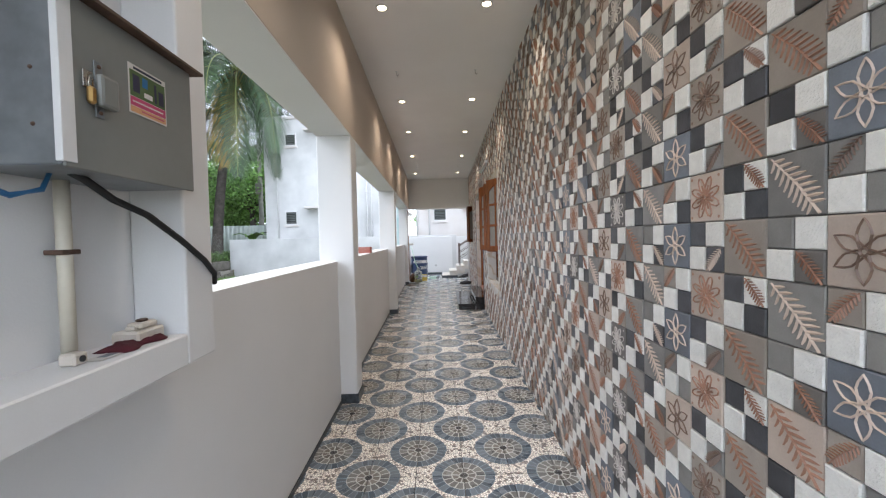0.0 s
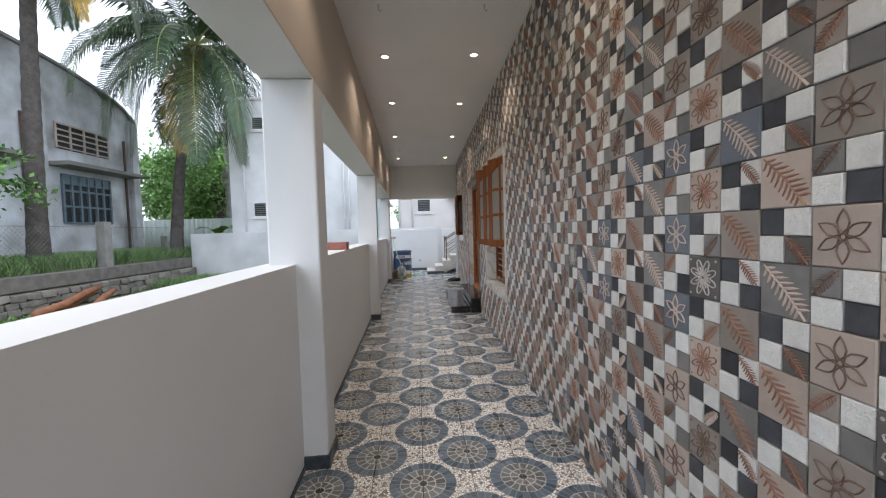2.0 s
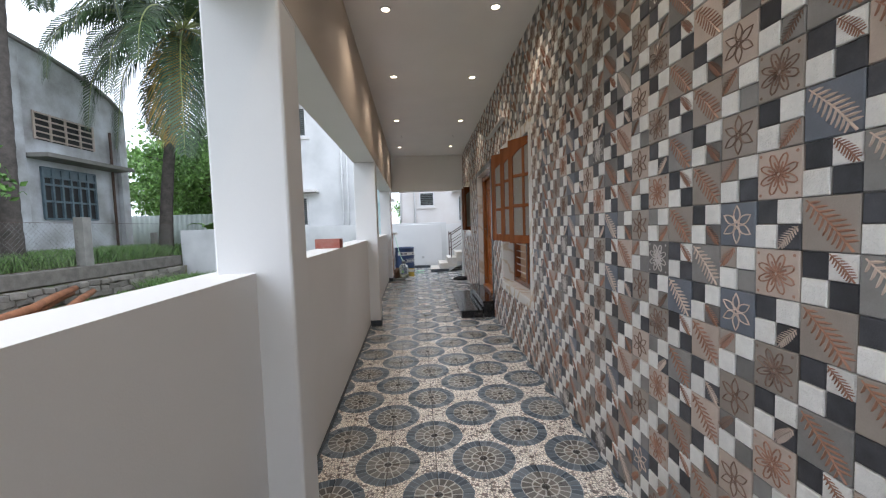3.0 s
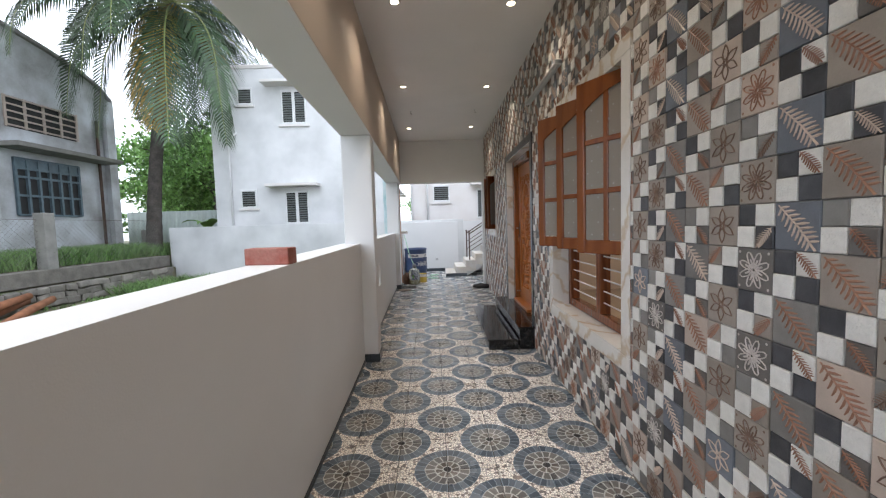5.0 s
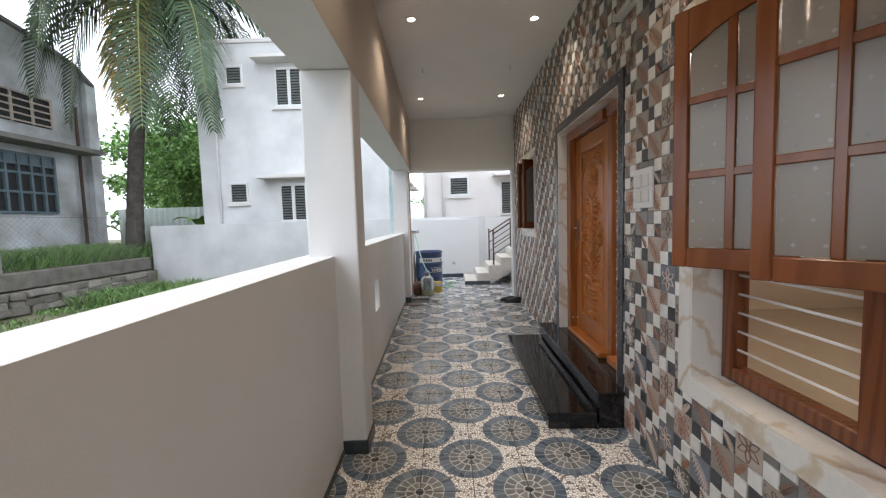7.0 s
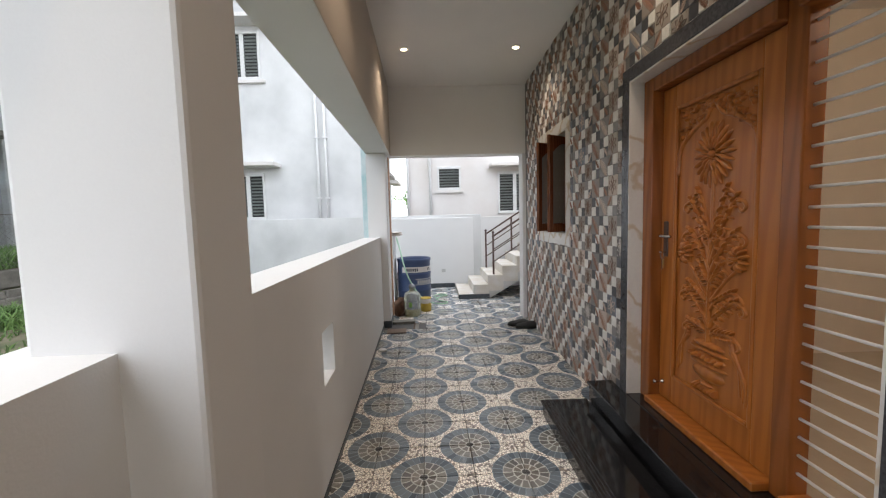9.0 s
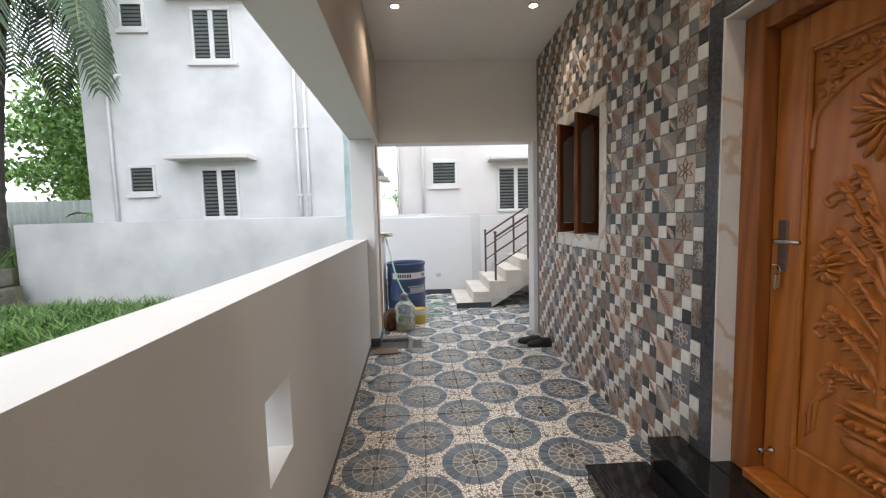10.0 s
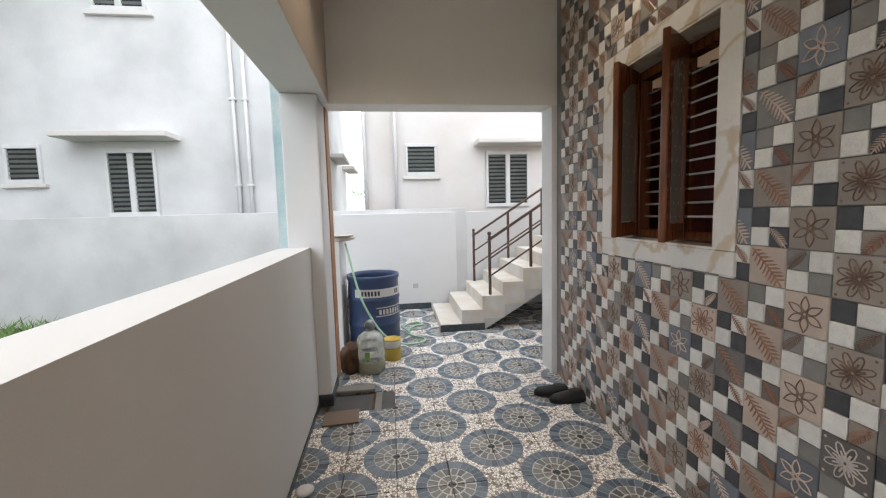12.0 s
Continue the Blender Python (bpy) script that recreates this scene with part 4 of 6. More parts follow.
    part("clip", slab((0.004, 0.712, 1.463), (0.047, 0.758, 1.474), 0.002), M["rust"], p, "rusted pipe clip")
    c = thing("power_cable", "thick black power cable hanging from the meter box", "cable", METER)
    pts = [(0.12, 0.66, 1.632), (0.12, 0.69, 1.622), (0.13, 0.75, 1.585), (0.14, 0.84, 1.555), (0.152, 0.95, 1.49), (0.16, 1.04, 1.43), (0.155, 1.10, 1.385), (0.14, 1.125, 1.352)]
    part("sheath", tube(bmesh.new(), pts, 0.0085, 10), M["black"], c, "", True)
    c2 = thing("blue_wires", "loop of blue wires under the meter box", "wire", METER)
    for k in range(2):
        pts = [(0.09, 0.45, 1.625), (0.09, 0.50, 1.60 - 0.006 * k), (0.09, 0.57, 1.578 - 0.004 * k), (0.09, 0.63, 1.592 + 0.004 * k), (0.09, 0.655, 1.645)]
        part("wire", tube(bmesh.new(), pts, 0.004, 8), M["bluecable"], c2, "", True)
    part("sheath", tube(bmesh.new(), [(0.09, 0.30, 1.66), (0.09, 0.40, 1.645), (0.09, 0.455, 1.62)], 0.009, 10), M["black"], c2, "", True)
    f = thing("fuse_holder", "cream porcelain fuse holder on the recess sill", "fuse holder", METER)
    part("base", slab((0.03, 0.845, 1.226), (0.10, 0.945, 1.258), 0.005), M["ceramic"], f)
    part("carrier", slab((0.045, 0.875, 1.258), (0.085, 0.94, 1.275), 0.005), M["ceramic"], f)
    part("contact", slab((0.055, 0.893, 1.275), (0.075, 0.92, 1.282), 0.003), M["rust"], f, "brass contact")
    part("carrier", slab((0.055, 0.858, 1.258), (0.08, 0.871, 1.268), 0.003), M["ceramic"], f)
    cl = thing("cloth", "crumpled maroon cloth on the recess sill", "cloth", METER)
    bm = bmesh.new()
    g = [[bm.verts.new((0.045 + 0.075 * j / 5 + 0.01 * math.sin(i), 0.775 + 0.145 * i / 9, 1.2275 + (0.012 * abs(math.sin(i * 1.3 + j)) + 0.003) * (0 if i in (0, 9) or j in (0, 5) else 1))) for j in range(6)] for i in range(10)]
    for i in range(9):
        for j in range(5):
            bm.faces.new((g[i][j], g[i][j + 1], g[i + 1][j + 1], g[i + 1][j]))
    o = part("fabric", bm, M["maroon"], cl, "", True)
    o.modifiers.new("thick", "SOLIDIFY").thickness = 0.002
    r = thing("paper_scrap", "scrap of printed paper on the recess sill", "paper", METER)
    part("paper", slab((0.075, 0.715, 1.2262), (0.115, 0.80, 1.2272)), M["paper"], r)
    part("print", slab((0.085, 0.74, 1.2274), (0.105, 0.78, 1.2278)), M["t_blue"], r)
    q = thing("socket", "small cream bell push lying on the sill", "socket", METER)
    part("body", slab((0.055, 0.678, 1.226), (0.092, 0.712, 1.252), 0.004), M["ceramic"], q)
    part("button", lathe(bmesh.new(), [(0.007, 0), (0.007, 0.003), (0.004, 0.004)], 14, pose(0.0925, 0.695, 1.239, 0, 90, 0)), M["dark"], q, "black button")


def brick(name, m, label):
    b = thing(name, label, "brick", m)
    part("body", slab((-0.05, -0.115, 0), (0.05, 0.115, 0.085), 0.006, None, 2), M["brick"], b)
    for y in (-0.05, 0.0, 0.045):
        part("mark", slab((0.0502, y, 0.0), (0.051, y + 0.004, 0.045)), M["rust"], b)


def end_bits():
    # aqua and terracotta primer left bare on the end column
    structure("trim_primer", slab((COL_U[0] - 0.065, 11.98, 1.10), (COL_U[0] - 0.001, 12.2, 2.60), 0.003, LEFT), M["tealpaint"], "strip of aqua primer on the column side")
    x = left_x(END) + 0.075
    structure("trim_edge", slab((x + 0.001, END + 0.085, 0.09), (x + 0.03, END + 0.24, 2.387)), M["terracotta"], "unpainted terracotta edge of the end column")
    p = thing("drain_pit", "open square drain pit with a slate rim", "drain pit", Matrix.Translation((0, 0, floor_z(12.0))), kind="structure")
    a, b, c, d = 0.19, 0.52, 11.75, 12.20
    part("pit_floor", slab((a, c, -0.16), (b, d, -0.15)), M["sack"], p)
    for lo, hi in (((a - 0.02, c), (a, d)), ((b, c), (b + 0.02, d)), ((a, d), (b, d + 0.02)), ((a, c - 0.02), (b, c))):
        part("pit_wall", slab((lo[0], lo[1], -0.16), (hi[0], hi[1], -0.003)), M["sack"], p)
    part("rim", slab((a - 0.01, d - 0.10, 0.0), (b + 0.01, d + 0.01, 0.03), 0.004), M["concrete"], p, "slate lip")
    part("infill", slab((0.53, 11.70, -0.06), (0.59, 12.24, -0.004)), M["concrete"], p)
    part("infill", slab((0.08, 12.23, -0.06), (0.59, 12.34, -0.004)), M["concrete"], p)
    l = thing("loose_tile", "brown loose floor tile lying at the pit edge", "tile", pose(0.31, 11.72, floor_z(11.7) + 0.002, 0, 0, 4))
    part("slab", slab((-0.125, -0.095, 0), (0.125, 0.095, 0.012), 0.002), mat("brown_tile", (0.20, 0.135, 0.095), 0.5, var=0.1), l)
    w = thing("white_pebble", "small round white stone by the skirting", "stone", pose(left_x(10.9) + 0.075, 10.98, floor_z(10.98)))
    part("stone", lathe(bmesh.new(), [(0.02, 0), (0.045, 0.008), (0.05, 0.018), (0.035, 0.028), (0.005, 0.031)], 16), M["white"], w, "", True)


def oil_drum():
    d = thing("oil_drum", "open navy blue plastic drum with white bands", "drum", pose(0.47, 13.36, floor_z(13.36), 0, 0, 25))
    R, H = 0.285, 0.80
    prof = [(R - 0.03, 0.0), (R - 0.01, 0.01), (R - 0.004, 0.04), (R - 0.004, 0.24), (R + 0.006, 0.255), (R + 0.006, 0.27), (R - 0.002, 0.285), (R - 0.002, 0.52), (R + 0.006, 0.535), (R + 0.006, 0.55), (R - 0.002, 0.565), (R - 0.008, H - 0.06), (R + 0.004, H - 0.045), (R + 0.006, H - 0.012), (R, H), (R - 0.018, H - 0.002), (R - 0.02, H - 0.05), (R - 0.016, 0.03)]
    bm = lathe(bmesh.new(), prof, 48, cap=False)
    bm.faces.new([v for v in bm.verts if abs(v.co.z) < 1e-6][::-1])
    bm.faces.new([v for v in bm.verts if abs(v.co.z - 0.03) < 1e-6])
    part("body", bm, M["drum"], d, "", True)
    def patch(a0, a1, z0, z1, m, r):
        bm = bmesh.new()
        n = 14
        lo = [bm.verts.new((r * math.cos(radians(a0 + (a1 - a0) * k / n)), r * math.sin(radians(a0 + (a1 - a0) * k / n)), z0)) for k in range(n + 1)]
        hi = [bm.verts.new((r * math.cos(radians(a0 + (a1 - a0) * k / n)), r * math.sin(radians(a0 + (a1 - a0) * k / n)), z1)) for k in range(n + 1)]
        for k in range(n):
            bm.faces.new((lo[k], lo[k + 1], hi[k + 1], hi[k]))
        part("painted_mark", bm, M[m], d, "", True)
    patch(205, 330, 0.575, 0.665, "paper", R + 0.001)
    for a in (222, 229, 236, 243, 250, 257, 300, 307):
        patch(a, a + 4.5, 0.595, 0.645, "pr_dark", R + 0.002)
    patch(252, 330, 0.365, 0.375, "paper", R + 0.001)
    patch(252, 330, 0.455, 0.465, "paper", R + 0.001)
    for a in (259, 267, 275, 283, 291, 299, 307):
        patch(a, a + 5, 0.385, 0.44, "paper", R + 0.001)


def water_jug():
    j = thing("water_jug", "clear plastic water jug half full of yellow liquid", "jug", pose(0.475, 12.56, floor_z(12.56)))
    prof = [(0.115, 0.0), (0.128, 0.012), (0.130, 0.09), (0.124, 0.10), (0.124, 0.11), (0.130, 0.12), (0.130, 0.21), (0.124, 0.22), (0.124, 0.23), (0.130, 0.24), (0.130, 0.29), (0.11, 0.34), (0.06, 0.375), (0.034, 0.385), (0.034, 0.42)]
    part("bottle", lathe(bmesh.new(), prof, 32), M["jug"], j, "", True)
    part("liquid", lathe(bmesh.new(), [(0.10, 0.006), (0.119, 0.014), (0.119, 0.10), (0.119, 0.105), (0.001, 0.1055)], 32), M["oil"], j, "yellow liquid", True)
    bm = lathe(bmesh.new(), [(0.036, 0.405), (0.05, 0.42), (0.052, 0.45), (0.036, 0.475), (0.02, 0.485), (0.002, 0.488)], 24)
    part("cap", bm, M["galv"], j, "grey cap", True)
    part("label", slab((-0.045, -0.1325, 0.15), (0.0, -0.1305, 0.22)), M["leaf"], j, "green label patch")


def paint_tin():
    t = thing("paint_tin", "yellow and white printed paint tin", "tin", pose(0.67, 12.82, floor_z(12.82)))
    part("body", lathe(bmesh.new(), [(0.082, 0), (0.085, 0.004), (0.085, 0.20), (0.089, 0.204), (0.089, 0.212), (0.08, 0.212), (0.078, 0.205), (0.001, 0.204)], 32), M["tin"], t, "", True)
    part("band", lathe(bmesh.new(), [(0.0856, 0.13), (0.0862, 0.131), (0.0862, 0.199), (0.0856, 0.2)], 32, cap=False), M["paper"], t, "pale printed band", True)
    part("label", lathe(bmesh.new(), [(0.0866, 0.07), (0.087, 0.071), (0.087, 0.12), (0.0866, 0.121)], 32, cap=False), M["tin"], t, "", True)
    part("handle", tube(bmesh.new(), [(0.088 * math.cos(a), 0.02, 0.19 - 0.075 * math.sin(a)) for a in np.linspace(0, math.pi, 15)], 0.0018, 6), M["chrome"], t, "wire handle", True).location = (0, -0.09, 0)


def hose_and_tap():
    h = thing("garden_hose", "pale green garden hose coiled over the drum", "hose", Matrix.Translation((0, 0.06, floor_z(13.4))))
    pts = [(0.20, 13.15, 1.16), (0.26, 13.02, 0.98), (0.33, 12.95, 0.70), (0.42, 12.93, 0.46), (0.58, 12.93, 0.20), (0.78, 12.98, 0.07), (0.98, 13.10, 0.03), (1.03, 13.28, 0.012), (0.90, 13.42, 0.012), (0.84, 13.56, 0.014), (0.92, 13.78, 0.014), (1.04, 13.86, 0.014), (0.98, 13.98, 0.014), (0.86, 13.92, 0.016), (0.80, 13.75, 0.03), (0.80, 13.62, 0.05), (0.88, 13.5, 0.02)]
    bm = bmesh.new()
    P = [Vector(p) for p in pts]
    line = []
    for i in range(len(P) - 1):
        p0, p1, p2, p3 = P[max(i - 1, 0)], P[i], P[i + 1], P[min(i + 2, len(P) - 1)]
        for k in range(7):
            t = k / 7
            line.append(0.5 * ((2 * p1) + (p2 - p0) * t + (2 * p0 - 5 * p1 + 4 * p2 - p3) * t * t + (3 * p1 - p0 - 3 * p2 + p3) * t ** 3))
    part("tube", tube(bm, line, 0.011, 10), M["hose"], h, "", True)
    p = thing("tap_post", "white pvc tap pipe standing behind the drum", "tap", pose(0.16, 13.42, floor_z(13.4)))
    part("pipe", tube(bmesh.new(), [(0, 0, 0), (0, 0, 0.52)], 0.016, 12), M["white"], p, "", True)
    part("tap", tube(bmesh.new(), [(0, 0, 0.42), (0.05, -0.04, 0.42), (0.08, -0.05, 0.38)], 0.011, 10), M["chrome"], p, "steel tap", True)
    structure("pier_end", slab((0.0, 13.08, 0), (0.155, 13.56, 1.235), 0.006), M["paint"], "low white pier beside the drum")
    b = thing("tile_stack", "stack of loose broken floor tiles on the pier", "tiles", pose(0.13, 13.24, 1.2355))
    rng = random.Random(8)
    for k in range(6):
        part("tile", slab((-0.13, -0.13, 0), (0.13, 0.13, 0.009), 0.001, pose(rng.uniform(-0.01, 0.04), rng.uniform(-0.03, 0.03), 0.0105 * k, 0, 0, rng.uniform(-14, 14))), M["ceramic"] if k % 2 else M["t_beige"], b)
    s = thing("sack", "crumpled brown sack beside the drum", "sack", pose(0.29, 12.60, floor_z(12.62)))
    bm = bmesh.new()
    bmesh.ops.create_icosphere(bm, subdivisions=4, radius=0.14)
    for v in bm.verts:
        n = noise.noise(v.co * 14) * 0.022 + noise.noise(v.co * 30) * 0.012
        v.co = Vector((v.co.x * 0.75, v.co.y * 1.15, max(v.co.z + 0.10, 0.0) * 1.15)) + v.co.normalized() * n
        v.co.z = max(v.co.z, 0)
    part("cloth", bm, M["sack"], s, "", True)


def shoe(m, side):
    s = thing("shoe", "black leather slip-on shoe on the floor tiles", "shoe", m, "pair of black shoes")
    bm = bmesh.new()
    rings = []
    for k in range(13):
        t = k / 12
        w = 0.028 + 0.012 * math.sin(math.pi * min(1, t * 1.05)) + (0.006 if 0.5 < t < 0.9 else 0)
        w *= 1 if t < 0.9 else 0.72 if t > 0.97 else 0.92
        top = 0.098 if t < 0.35 else 0.098 - 0.045 * (t - 0.35) / 0.65
        top *= 1 if 0.03 < t < 0.97 else 0.65
        rings.append([bm.verts.new((w * math.cos(a), -0.135 + 0.27 * t, 0.012 + max(0, math.sin(a)) ** 0.7 * (top - 0.012) if math.sin(a) > 0 else 0.012)) for a in (2 * math.pi * i / 12 for i in range(12))])
    for a, b in zip(rings, rings[1:]):
        for i in range(12):
            bm.faces.new((a[i], b[i], b[(i + 1) % 12], a[(i + 1) % 12]))
    bm.faces.new(rings[0])
    bm.faces.new(rings[-1][::-1])
    bmesh.ops.recalc_face_normals(bm, faces=bm.faces)
    part("upper", bm, M["black"], s, "", True)
    bm = bmesh.new()
    n = 20
    lo = []
    for k in range(n):
        a = 2 * math.pi * k / n
        lo.append(((0.040 + 0.007 * math.sin(a)) * math.cos(a), 0.138 * math.sin(a)))
    v0, v1 = [bm.verts.new((x, y, 0)) for x, y in lo], [bm.verts.new((x, y, 0.014)) for x, y in lo]
    for k in range(n):
        bm.faces.new((v0[k], v0[(k + 1) % n], v1[(k + 1) % n], v1[k]))
    bm.faces.new(v0[::-1]); bm.faces.new(v1)
    part("sole", bm, M["black"], s, "black rubber sole")
    part("opening", lathe(bmesh.new(), [(0.001, 0.0), (0.9, 0.001), (1.0, -0.004)], 16, pose(0, -0.06, 0.094) @ Matrix.Diagonal((0.026, 0.055, 1, 1))), M["dark"], s, "black inner lining")


def staircase():
    st = thing("staircase", "bare cement outdoor staircase with iron railings", "stairs", Matrix.Translation((0, 0.12, floor_z(14.0))))
    x0, ya, yb, run, rise = 1.25, 13.46, 14.62, 0.262, 0.165
    for k in range(9):
        xa = x0 + run * k
        part("step", slab((xa, ya, 0.0 if k < 2 else rise * k - 0.195), (xa + run + 0.02, yb, rise * (k + 1) - 0.075), 0.006, None, 2), M["cementstep"], st)
    # sloping soffit slab
    bm = bmesh.new()
    prof = [(x0 + 0.55, 0.0), (x0 + run * 9, rise * 8.0 - 0.275), (x0 + run * 9, rise * 9 - 0.205), (x0 + run, rise - 0.085), (x0 + 0.2, 0.0)]
    v0 = [bm.verts.new((x, ya + 0.004, z)) for x, z in prof]
    v1 = [bm.verts.new((x, yb - 0.004, z)) for x, z in prof]
    for k in range(len(prof)):
        bm.faces.new((v0[k], v0[(k + 1) % 5], v1[(k + 1) % 5], v1[k]))
    bm.faces.new(v0); bm.faces.new(v1[::-1])
    bmesh.ops.recalc_face_normals(bm, faces=bm.faces)
    part("stair_slab", bm, M["stairside"], st, "grey rendered stair slab")
    for y, nm in ((ya + 0.07, 0), (yb - 0.09, 1)):
        for k, x in enumerate((1.89, 2.42, 2.95)):
            zb = rise * (int((x - x0) / run) + 1) - 0.075
            rail = part("railing_post", slab((x - 0.016, y - 0.016, zb), (x + 0.016, y + 0.016, zb + (0.74 if k == 0 else 0.70)), 0.002), M["iron"], st)
            if k == 0:
                bm = bmesh.new()
                bmesh.ops.create_uvsphere(bm, u_segments=14, v_segments=10, radius=0.026)
                bmesh.ops.translate(bm, vec=(x, y, zb + 0.765), verts=bm.verts)
                part("ball_finial", bm, M["iron"], rail, "", True)
        for h, r in ((0.68, 0.020), (0.44, 0.012), (0.22, 0.012)):
            zb = rise * 3 + h - 0.075
            sl = rise / run
            bm = bmesh.new()
            tube(bm, [(1.87, y, zb), (3.2, y, zb + 1.33 * sl)], r, 4)
            part("handrail" if h > 0.6 else "rail", bm, M["iron"], st)
    structure("trim_stair", slab((1.243, ya + 0.12, 0.03), (1.80, ya + 0.108, 0.135)), M["skirt"], "blue-grey skirting along the stair foot")


def compound_walls():
    structure("wall_north", slab((-7.4, 0, -0.4), (1.82, 0.15, 1.50), 0.006, pose(0, 14.95, 0.08, 0, 0, -5.2)), M["plaster"], "white plastered compound wall")
    structure("wall_end", slab((-0.15, 14.80, -0.1), (3.6, 14.95, 1.52), 0.005), M["paint"], "white painted compound wall at the passage end")
    structure("wall_stair", slab((3.4, 12.47, -0.1), (3.55, 14.80, 1.52)), M["paint"], "plain white wall closing the back yard")
    m = thing("wall_patch", "small bare patch of plaster on the compound wall", "patch", kind="structure")
    part("patch", slab((0.97, 14.795, 0.38), (1.05, 14.801, 0.45), 0.003), M["stairside"], m)


def room():
    """The room seen through the window bars and the side light."""
    x0, x1, y0, y1 = W + 0.23, 6.2, 4.6, 12.4
    structure("room_floor", slab((x0, y0, 0.20), (x1, y1, 0.262)), M["tanfloor"], "glossy cream tiled floor of the room")
    structure("room_ceiling", slab((x0, y0, 3.1), (x1, y1, 3.2)), M["cream"], "cream ceiling of the room")
    structure("room_wall_far", wall_with_holes((x1, y0, 0.2), (x1 + 0.2, y1, 3.1), [(5.6, 7.0, 0.9, 2.3)], "y"), M["tanwall"], "tan painted room wall with a window")
    structure("room_wall_south", slab((x0, y0 - 0.15, 0.2), (x1, y0, 3.1)), M["tanwall"], "tan painted room wall")
    structure("room_wall_north", slab((x0, y1, 0.2), (x1, y1 + 0.15, 3.1)), M["tanwall"], "tan painted room wall")
    structure("room_wall_mid", slab((x0, 9.9, 0.262), (x1, 10.0, 3.1)), M["tanwall"], "tan painted partition wall")
    f = thing("window_3", "barred window in the far wall of the room", "window", kind="structure")
    for k in range(4):
        part("bar", slab((x1 + 0.09, 5.6 + 0.45 * k, 0.9), (x1 + 0.13, 5.65 + 0.45 * k, 2.3)), M["darkwood"], f)
    # the lamp at y 7.2 is unseen, added to brighten the front room
    for x, y, watts in ((4.1, 7.2, 24), (4.4, 11.2, 4)):
        g = thing("ceiling_lamp", "lit round white ceiling lamp, seen behind the small window, added in the front room", "ceiling lamp", pose(x, y, 3.1), "room ceiling lamps")
        part("base", lathe(bmesh.new(), [(0.09, 0), (0.09, -0.02), (0.05, -0.03)], 20), M["white"], g, "", True)
        part("bulb", lathe(bmesh.new(), [(0.04, -0.03), (0.07, -0.07), (0.05, -0.11), (0.003, -0.125)], 20, cap=False), M["lamp"], g, "glowing bulb", True)
        lp = new("lamp", bpy.data.lights.new("lamp", "POINT"))
        lp.data.energy, lp.data.color, lp.data.shadow_soft_size = watts, (1.0, 0.88, 0.72), 0.08
        lp.location = (x, y, 2.9)
    c = thing("curtain", "dark red curtain hanging inside the small window", "curtain")
    bm = bmesh.new()
    n = 80
    lo = [bm.verts.new((W + 0.72 + 0.03 * math.sin(k * 1.1), 10.12 + 2.0 * k / n, 0.27)) for k in range(n + 1)]
    hi = [bm.verts.new((W + 0.72 + 0.03 * math.sin(k * 1.1), 10.12 + 2.0 * k / n, 2.45)) for k in range(n + 1)]
    for k in range(n):
        bm.faces.new((lo[k], lo[k + 1], hi[k + 1], hi[k]))
    o = part("fabric", bm, M["curtain"], c, "", True)
    o.modifiers.new("thick", "SOLIDIFY").thickness = 0.003


skirting()
for yl, yr, xl, xr in ((1.20, 1.20, 0.93, 1.73), (3.10, 3.08, 0.893, 1.735), (5.24, 5.21, 0.82, 1.77), (6.74, 6.80, 0.771, 1.761), (8.74, 8.81, 0.664, 1.802), (11.03, 11.02, 0.567, 1.772)):
    downlight(xl, yl)
    downlight(xr, yr)
for yy in (4.3, 9.9):
    ceiling_hook(left_x(yy) + 0.5, yy)
    ceiling_hook(1.74, yy)
big_window()
small_window()
front_door()
door_steps()
switch_plate()
tube_light()
meter_corner()
brick("red_brick", LEFT @ pose(-0.115, 5.38, 1.2735, 0, 0, 84), "reddish clay brick lying on the parapet")
end_bits()
oil_drum()
water_jug()
paint_tin()
hose_and_tap()
shoe(pose(1.93, 11.80, floor_z(11.8) + 0.0005, 0, 0, 70), 0)
shoe(pose(2.01, 11.69, floor_z(11.7) + 0.0005, 0, 0, 84), 1)
staircase()
compound_walls()
room()


# ---- outside: neighbouring houses, yard, palms ----
def louvre_window(parent, x0, x1, z0, z1, y, leaves, name="window"):
    """A white framed window with dark louvres on a facade that faces -y."""
    w = part(name, slab((x0, y - 0.05, z0), (x1, y + 0.02, z0 + 0.07), 0.006), M["white"], parent, "white framed louvred window")
    part("frame", slab((x0, y - 0.05, z1 - 0.07), (x1, y + 0.02, z1), 0.006), M["white"], w)
    n = leaves
    wd = (x1 - x0) / n
    for k in range(n + 1):
        a = x0 + wd * k
        a0, a1 = max(x0, a - 0.045), min(x1, a + 0.045)
        part("frame", slab((a0 if k else x0, y - 0.049, z0 + 0.07), (a1 if k < n else x1, y + 0.02, z1 - 0.07), 0.005), M["white"], w)
    bm = bmesh.new()
    z = z0 + 0.09
    while z < z1 - 0.10:
        box(bm, (x0 + 0.05, -0.03, -0.003), (x1 - 0.05, 0.012, 0.003), 0, pose(0, y - 0.022, z + 0.03, -58, 0, 0))
        z += 0.075
    part("louvre", bm, M["slat"], w, "dark glass louvres")
    # sheet on the solid wall; the unlit room's shade is its colour
    part("backing", slab((x0 + 0.04, y - 0.010, z0 + 0.04), (x1 - 0.04, y - 0.003, z1 - 0.04)), M["dark"], w, "near-black sheet painted as the unlit room")


def sunshade(parent, x0, x1, z, y, out=0.45):
    part("sunshade", slab((x0, y - out, z), (x1, y, z + 0.09), 0.01), M["pinkhouse"], parent, "white concrete sunshade")


